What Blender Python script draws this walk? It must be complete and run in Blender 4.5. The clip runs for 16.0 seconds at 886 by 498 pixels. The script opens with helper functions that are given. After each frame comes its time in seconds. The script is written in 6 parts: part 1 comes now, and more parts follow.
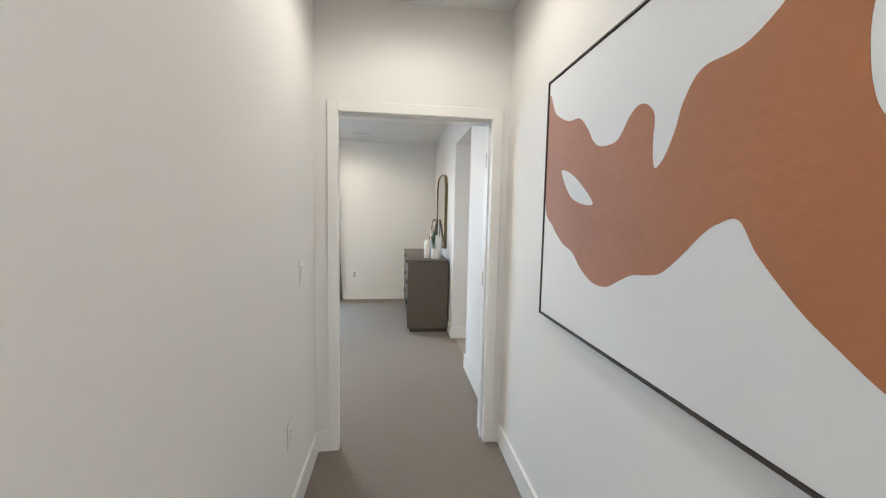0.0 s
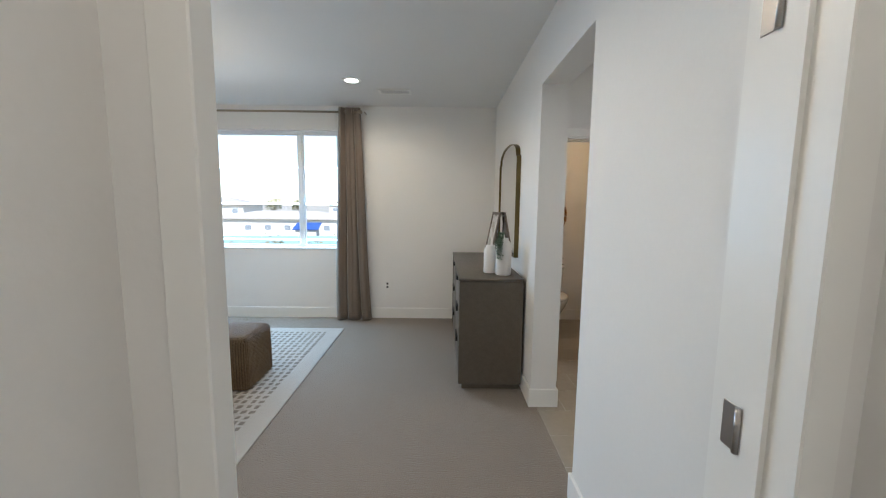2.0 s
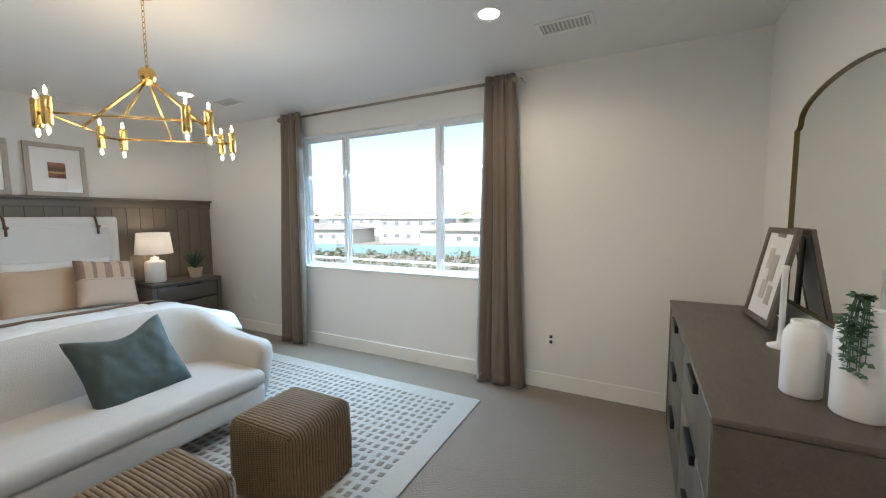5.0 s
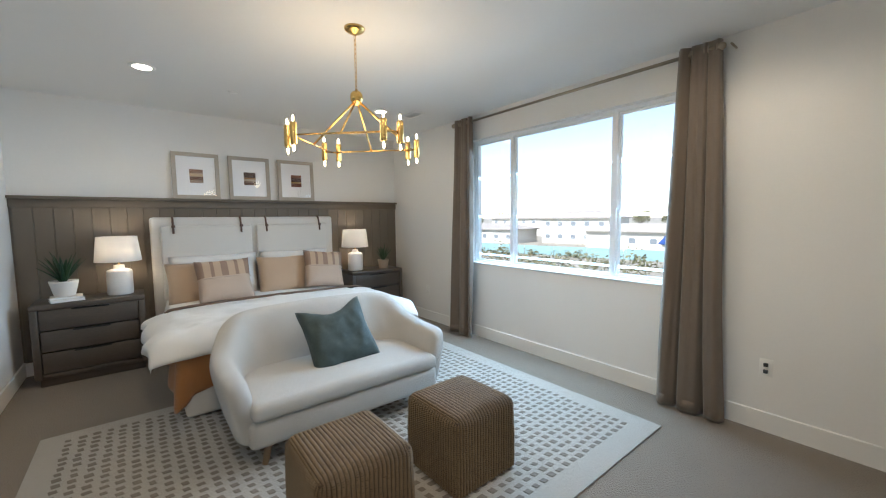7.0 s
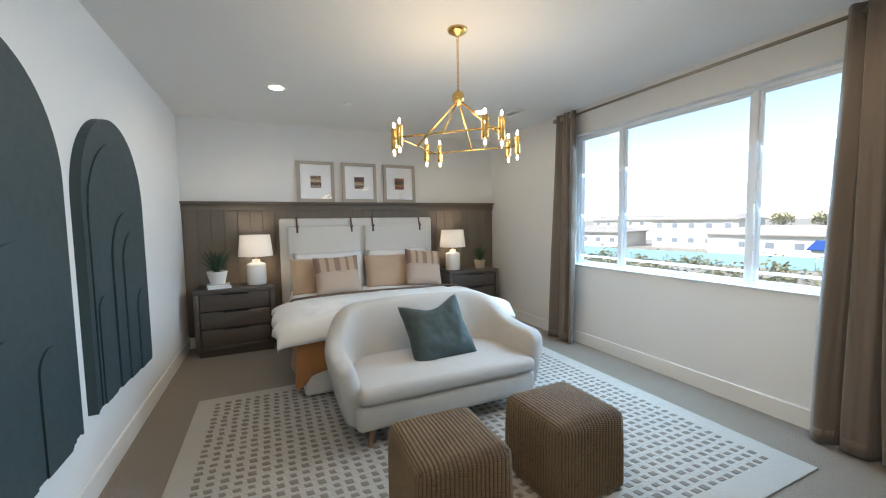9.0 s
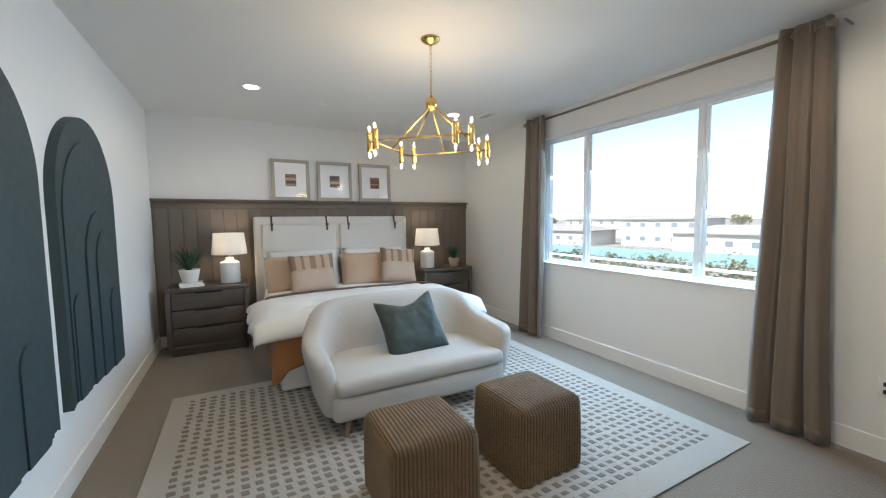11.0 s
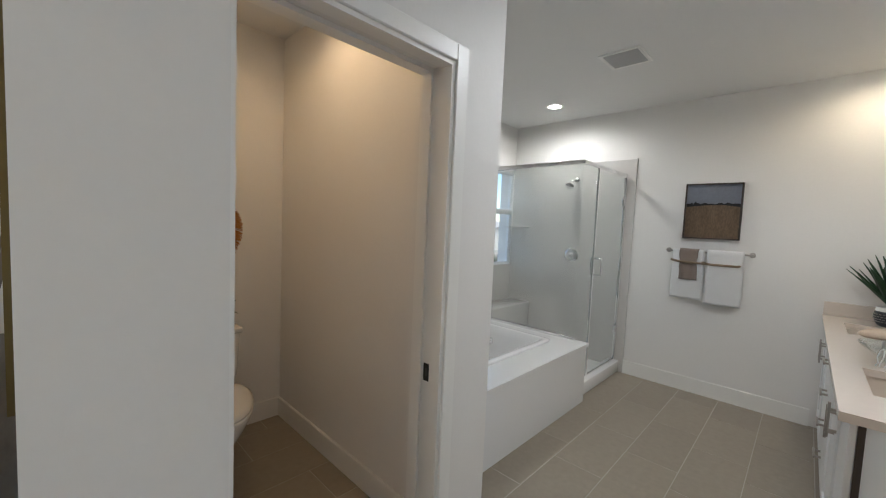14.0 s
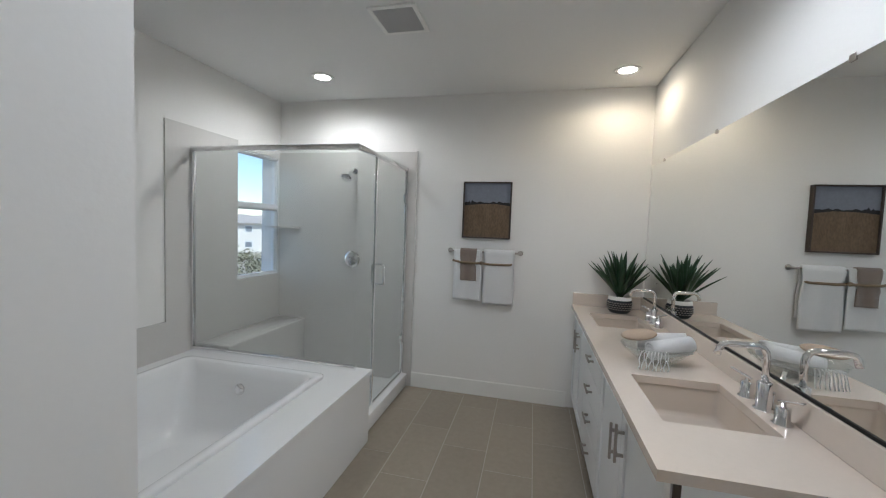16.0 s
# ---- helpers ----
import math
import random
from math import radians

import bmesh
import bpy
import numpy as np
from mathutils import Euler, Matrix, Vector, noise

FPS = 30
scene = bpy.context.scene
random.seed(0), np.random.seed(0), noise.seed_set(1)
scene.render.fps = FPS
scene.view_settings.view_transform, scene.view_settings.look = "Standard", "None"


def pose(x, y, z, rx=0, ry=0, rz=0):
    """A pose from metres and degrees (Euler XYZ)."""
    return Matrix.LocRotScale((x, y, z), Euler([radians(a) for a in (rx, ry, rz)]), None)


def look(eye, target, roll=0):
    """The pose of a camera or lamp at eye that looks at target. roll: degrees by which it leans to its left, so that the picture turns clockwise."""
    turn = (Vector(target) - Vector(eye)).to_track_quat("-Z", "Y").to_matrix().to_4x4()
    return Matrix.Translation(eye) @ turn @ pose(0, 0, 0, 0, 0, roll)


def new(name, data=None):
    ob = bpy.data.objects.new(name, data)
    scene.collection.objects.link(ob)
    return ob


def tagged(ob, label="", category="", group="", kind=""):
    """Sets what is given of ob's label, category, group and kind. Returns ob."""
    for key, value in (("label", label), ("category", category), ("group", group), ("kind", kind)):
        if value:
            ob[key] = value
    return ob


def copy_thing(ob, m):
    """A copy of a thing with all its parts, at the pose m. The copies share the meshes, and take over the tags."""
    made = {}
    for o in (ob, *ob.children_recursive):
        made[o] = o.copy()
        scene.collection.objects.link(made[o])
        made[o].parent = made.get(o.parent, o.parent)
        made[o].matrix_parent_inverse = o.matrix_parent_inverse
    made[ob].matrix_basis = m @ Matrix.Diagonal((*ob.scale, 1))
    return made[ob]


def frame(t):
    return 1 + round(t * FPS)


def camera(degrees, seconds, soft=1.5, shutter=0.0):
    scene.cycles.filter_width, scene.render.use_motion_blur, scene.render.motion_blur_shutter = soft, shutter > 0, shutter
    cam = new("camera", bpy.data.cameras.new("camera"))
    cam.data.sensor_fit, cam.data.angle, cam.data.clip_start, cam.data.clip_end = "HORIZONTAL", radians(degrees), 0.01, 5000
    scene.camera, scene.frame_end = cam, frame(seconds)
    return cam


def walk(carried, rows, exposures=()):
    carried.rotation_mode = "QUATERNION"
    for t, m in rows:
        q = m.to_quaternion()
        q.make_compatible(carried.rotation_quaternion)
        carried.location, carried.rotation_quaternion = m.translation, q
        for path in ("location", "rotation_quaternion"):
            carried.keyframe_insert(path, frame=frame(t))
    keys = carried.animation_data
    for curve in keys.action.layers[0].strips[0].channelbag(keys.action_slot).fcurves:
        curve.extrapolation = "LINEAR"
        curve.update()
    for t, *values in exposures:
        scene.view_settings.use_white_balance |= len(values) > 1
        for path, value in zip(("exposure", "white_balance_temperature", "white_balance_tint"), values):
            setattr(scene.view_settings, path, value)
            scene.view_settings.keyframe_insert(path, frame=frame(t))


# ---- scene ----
cam = camera(98.6, 16.0, soft=1.15)
PATH = [
    (0, (0.566, -0.230, 1.458), (0.818, 1.746, 1.286), 1.2),
    (0.5, (0.568, 0.176, 1.472), (0.752, 2.157, 1.269), 1.1),
    (1, (0.599, 0.633, 1.482), (0.708, 2.618, 1.268), 0.9),
    (1.5, (0.564, 1.072, 1.469), (0.589, 3.060, 1.245), 0.5),
    (1.8, (0.568, 1.335, 1.466), (0.585, 3.321, 1.233), 0.1),
    (2, (0.583, 1.516, 1.472), (0.594, 3.503, 1.244), 0.6),
    (2.2, (0.584, 1.694, 1.471), (0.590, 3.681, 1.242), 0.6),
    (2.5, (0.596, 1.935, 1.461), (0.560, 3.921, 1.235), 0.5),
    (3, (0.595, 2.310, 1.466), (0.509, 4.296, 1.250), 0.6),
    (3.5, (0.617, 2.654, 1.476), (0.460, 4.637, 1.266), 0.4),
    (4, (0.557, 2.923, 1.472), (0.185, 4.878, 1.268), 0.2),
    (4.5, (0.523, 3.074, 1.481), (-0.105, 4.963, 1.297), -0.1),
    (5, (0.531, 3.163, 1.475), (-0.383, 4.934, 1.305), -0.4),
    (5.2, (0.516, 3.180, 1.479), (-0.485, 4.902, 1.309), -0.4),
    (7.3, (0.474, 3.151, 1.441), (-1.144, 4.317, 1.292), -0.8),
    (7.5, (0.469, 3.146, 1.423), (-1.187, 4.258, 1.283), -0.9),
    (8, (0.455, 3.152, 1.425), (-1.284, 4.130, 1.284), -0.9),
    (8.5, (0.446, 3.158, 1.418), (-1.350, 4.028, 1.282), -1.0),
    (8.7, (0.442, 3.156, 1.423), (-1.371, 3.990, 1.286), -1.0),
    (10.8, (0.543, 3.092, 1.433), (-1.276, 3.910, 1.283), -0.8),
    (11, (0.572, 3.108, 1.437), (-1.186, 4.048, 1.284), -0.6),
    (11.5, (0.660, 3.100, 1.442), (-0.717, 4.542, 1.280), 0.0),
    (12, (0.817, 3.227, 1.431), (-0.024, 5.034, 1.269), 0.5),
    (12.5, (0.981, 3.378, 1.441), (0.667, 5.346, 1.279), 1.1),
    (13, (1.107, 3.488, 1.449), (1.375, 5.463, 1.290), 1.7),
    (13.5, (1.179, 3.596, 1.461), (2.084, 5.373, 1.307), 2.1),
    (14, (1.278, 3.660, 1.454), (2.720, 5.039, 1.321), 2.5),
    (14.5, (1.481, 3.715, 1.452), (3.188, 4.750, 1.333), 2.4),
    (15, (1.674, 3.770, 1.482), (3.506, 4.566, 1.367), 2.3),
    (15.5, (1.852, 3.848, 1.497), (3.744, 4.485, 1.382), 2.2),
    (16, (2.018, 3.888, 1.501), (3.961, 4.346, 1.388), 2.1),
]
EXPOSURES = [(0.0, 1.72, 5700, 8), (0.5, 1.57, 5700, 8), (1.2, 1.42, 5700, 8), (2.5, 1.15, 5750, 8), (4.5, 1.18, 6000, 8), (11.0, 1.18, 5950, 8), (12.2, 1.18, 5850, 8), (13.4, 1.05, 5700, 8), (14.0, 1.02, 5650, 8), (14.5, 1.02, 5500, 8), (15.2, 0.92, 5450, 8), (16.0, 0.86, 5450, 8)]
walk(cam, [(t, look(eye, target, roll)) for t, eye, target, roll in PATH], EXPOSURES)

# ---- world, sun, large lights ----
def make_world():
    w = bpy.data.worlds.new("sky")
    scene.world = w
    w.use_nodes = True
    nt = w.node_tree
    bg = nt.nodes["Background"]
    sky = nt.nodes.new("ShaderNodeTexSky")
    sky.sky_type = "NISHITA"
    sky.sun_disc = False
    sky.dust_density = 0.15
    sky.sun_elevation = radians(48)
    sky.sun_rotation = radians(SUN_YAW)
    nt.links.new(sky.outputs[0], bg.inputs[0])
    bg.inputs[1].default_value = 0.14


SUN_YAW = 165.0
make_world()
sun = new("sun", bpy.data.lights.new("sun", "SUN"))
sun.data.energy, sun.data.angle, sun.data.color = 4.5, radians(0.5), (1.0, 0.96, 0.9)
# the sky's sun_rotation turns clockwise from +y; the lamp stands on the same side
_a = radians(SUN_YAW)
sun.matrix_world = look((30 * math.sin(_a), 30 * math.cos(_a), 33), (0, 0, 0))


def window_light(name, x0, x1, y, z0, z1, watts, color, strips=3, tilt=30):
    """The sky's light through a window's opening: strips that send it down into the room, as the sky does."""
    h = (z1 - z0) / strips
    for k in range(strips):
        lamp = new(name, bpy.data.lights.new(name, "AREA"))
        d = lamp.data
        d.shape, d.size, d.size_y, d.energy, d.color, d.spread = "RECTANGLE", x1 - x0, h, watts / strips, color, radians(150)
        c = Vector(((x0 + x1) / 2, y, z0 + (k + 0.5) * h))
        lamp.matrix_world = look(c, c + Vector((0, -math.cos(radians(tilt)), -math.sin(radians(tilt)))))


def downlight_lamp(x, y, z, watts, color=(1.0, 0.90, 0.78), cone=172):
    lamp = new("downlight_lamp", bpy.data.lights.new("downlight_lamp", "SPOT"))
    d = lamp.data
    d.energy, d.color, d.spot_size, d.spot_blend, d.shadow_soft_size = watts, color, radians(cone), 0.5, 0.09
    lamp.matrix_world = look((x, y, z), (x, y, z - 1))
    return lamp


WIN_BED = (-3.00, -0.70, 0.895, 2.385)
WIN_BATH = (4.815, 5.374, 0.98, 2.12)
CEIL = 2.675
CHANDELIER_W = 9.5
window_light("bedroom_window_light", WIN_BED[0] + 0.05, WIN_BED[1] - 0.05, 6.365, WIN_BED[2] + 0.05, WIN_BED[3] - 0.05, 33, (0.48, 0.74, 1.0), tilt=39)
# (3.30, 3.80) is an unseen lamp, added to brighten the bathroom
DOWNLIGHTS = [(-0.306, 5.40), (-3.433, 5.41), (-3.43, 3.268), (-0.31, 3.27), (4.84, 5.60), (5.03, 3.29), (3.30, 3.80), (2.0, 5.5), (0.68, 1.42), (0.68, -1.2)]
WHITE, WARM, COOL, NEUTRAL, SOFT, AMBER = (1.0, 0.95, 0.89), (1.0, 0.76, 0.48), (1.0, 0.92, 0.80), (1.0, 0.81, 0.58), (1.0, 0.86, 0.68), (1.0, 0.60, 0.26)
for (_x, _y), _w, _c in zip(DOWNLIGHTS, (14, 5, 6, 30, 20, 8, 30, 8, 7, 26), (NEUTRAL,) * 4 + (COOL, WARM, WHITE, AMBER, SOFT, COOL)):
    downlight_lamp(_x, _y, CEIL - 0.03, _w, _c)


# ---- materials ----
def surface(name, color, rough=0.6, metal=0.0, var=0.06, scale=3.0, fine=60.0, bump=0.05, bump_scale=300.0, sheen=0.0, coat=0.0, stretch=(1, 1, 1), rand=0.0, spec=0.5):
    """A surface with broad and fine colour variation and a fine relief, all in metres."""
    m = bpy.data.materials.new(name)
    m.use_nodes = True
    nt = m.node_tree
    b = nt.nodes["Principled BSDF"]
    geo = nt.nodes.new("ShaderNodeNewGeometry")
    mp = nt.nodes.new("ShaderNodeMapping")
    mp.inputs["Scale"].default_value = stretch
    nt.links.new(geo.outputs["Position"], mp.inputs[0])

    def noise_at(s, detail=3.0):
        n = nt.nodes.new("ShaderNodeTexNoise")
        n.inputs["Scale"].default_value, n.inputs["Detail"].default_value = s, detail
        nt.links.new(mp.outputs[0], n.inputs["Vector"])
        return n.outputs[0]

    def mix(fac, a, c):
        n = nt.nodes.new("ShaderNodeMix")
        n.data_type = "RGBA"
        n.blend_type = "MIX"
        nt.links.new(fac, n.inputs[0])
        for sock, v in ((n.inputs[6], a), (n.inputs[7], c)):
            if isinstance(v, tuple):
                sock.default_value = (*v, 1)
            else:
                nt.links.new(v, sock)
        return n.outputs[2]

    lo = tuple(max(0.0, c * (1 - var)) for c in color)
    hi = tuple(min(1.0, c * (1 + var)) for c in color)
    broad = mix(noise_at(scale), lo, hi)
    lo2 = tuple(max(0.0, c * (1 - 1.6 * var)) for c in color)
    out = mix(noise_at(fine), broad, lo2) if var else broad
    if rand:
        info = nt.nodes.new("ShaderNodeObjectInfo")
        hsv = nt.nodes.new("ShaderNodeHueSaturation")
        mr = nt.nodes.new("ShaderNodeMapRange")
        mr.inputs[3].default_value, mr.inputs[4].default_value = 1 - rand, 1 + rand
        nt.links.new(info.outputs["Random"], mr.inputs[0])
        nt.links.new(mr.outputs[0], hsv.inputs["Value"])
        nt.links.new(out, hsv.inputs["Color"])
        out = hsv.outputs[0]
    nt.links.new(out, b.inputs["Base Color"])
    rr = nt.nodes.new("ShaderNodeMapRange")
    rr.inputs[3].default_value, rr.inputs[4].default_value = max(0.0, rough * 0.85), min(1.0, rough * 1.15)
    nt.links.new(noise_at(fine * 0.4), rr.inputs[0])
    nt.links.new(rr.outputs[0], b.inputs["Roughness"])
    b.inputs["Metallic"].default_value = metal
    b.inputs["Specular IOR Level"].default_value = spec
    if sheen:
        b.inputs["Sheen Weight"].default_value = sheen
    if coat:
        b.inputs["Coat Weight"].default_value = coat
        b.inputs["Coat Roughness"].default_value = 0.08
    if bump:
        bn = nt.nodes.new("ShaderNodeBump")
        bn.inputs["Strength"].default_value, bn.inputs["Distance"].default_value = 1.0, bump / 100
        nt.links.new(noise_at(bump_scale, 2.0), bn.inputs["Height"])
        nt.links.new(bn.outputs[0], b.inputs["Normal"])
    return m


def glow(name, color, strength):
    m = bpy.data.materials.new(name)
    m.use_nodes = True
    b = m.node_tree.nodes["Principled BSDF"]
    b.inputs["Base Color"].default_value = (0.9, 0.9, 0.9, 1)
    b.inputs["Emission Color"].default_value = (*color, 1)
    b.inputs["Emission Strength"].default_value = strength
    return m


def clear(name, color=(1, 1, 1), rough=0.0, ior=1.45):
    m = bpy.data.materials.new(name)
    m.use_nodes = True
    b = m.node_tree.nodes["Principled BSDF"]
    b.inputs["Base Color"].default_value = (*color, 1)
    b.inputs["Roughness"].default_value = rough
    b.inputs["Transmission Weight"].default_value = 1.0
    b.inputs["IOR"].default_value = ior
    return m


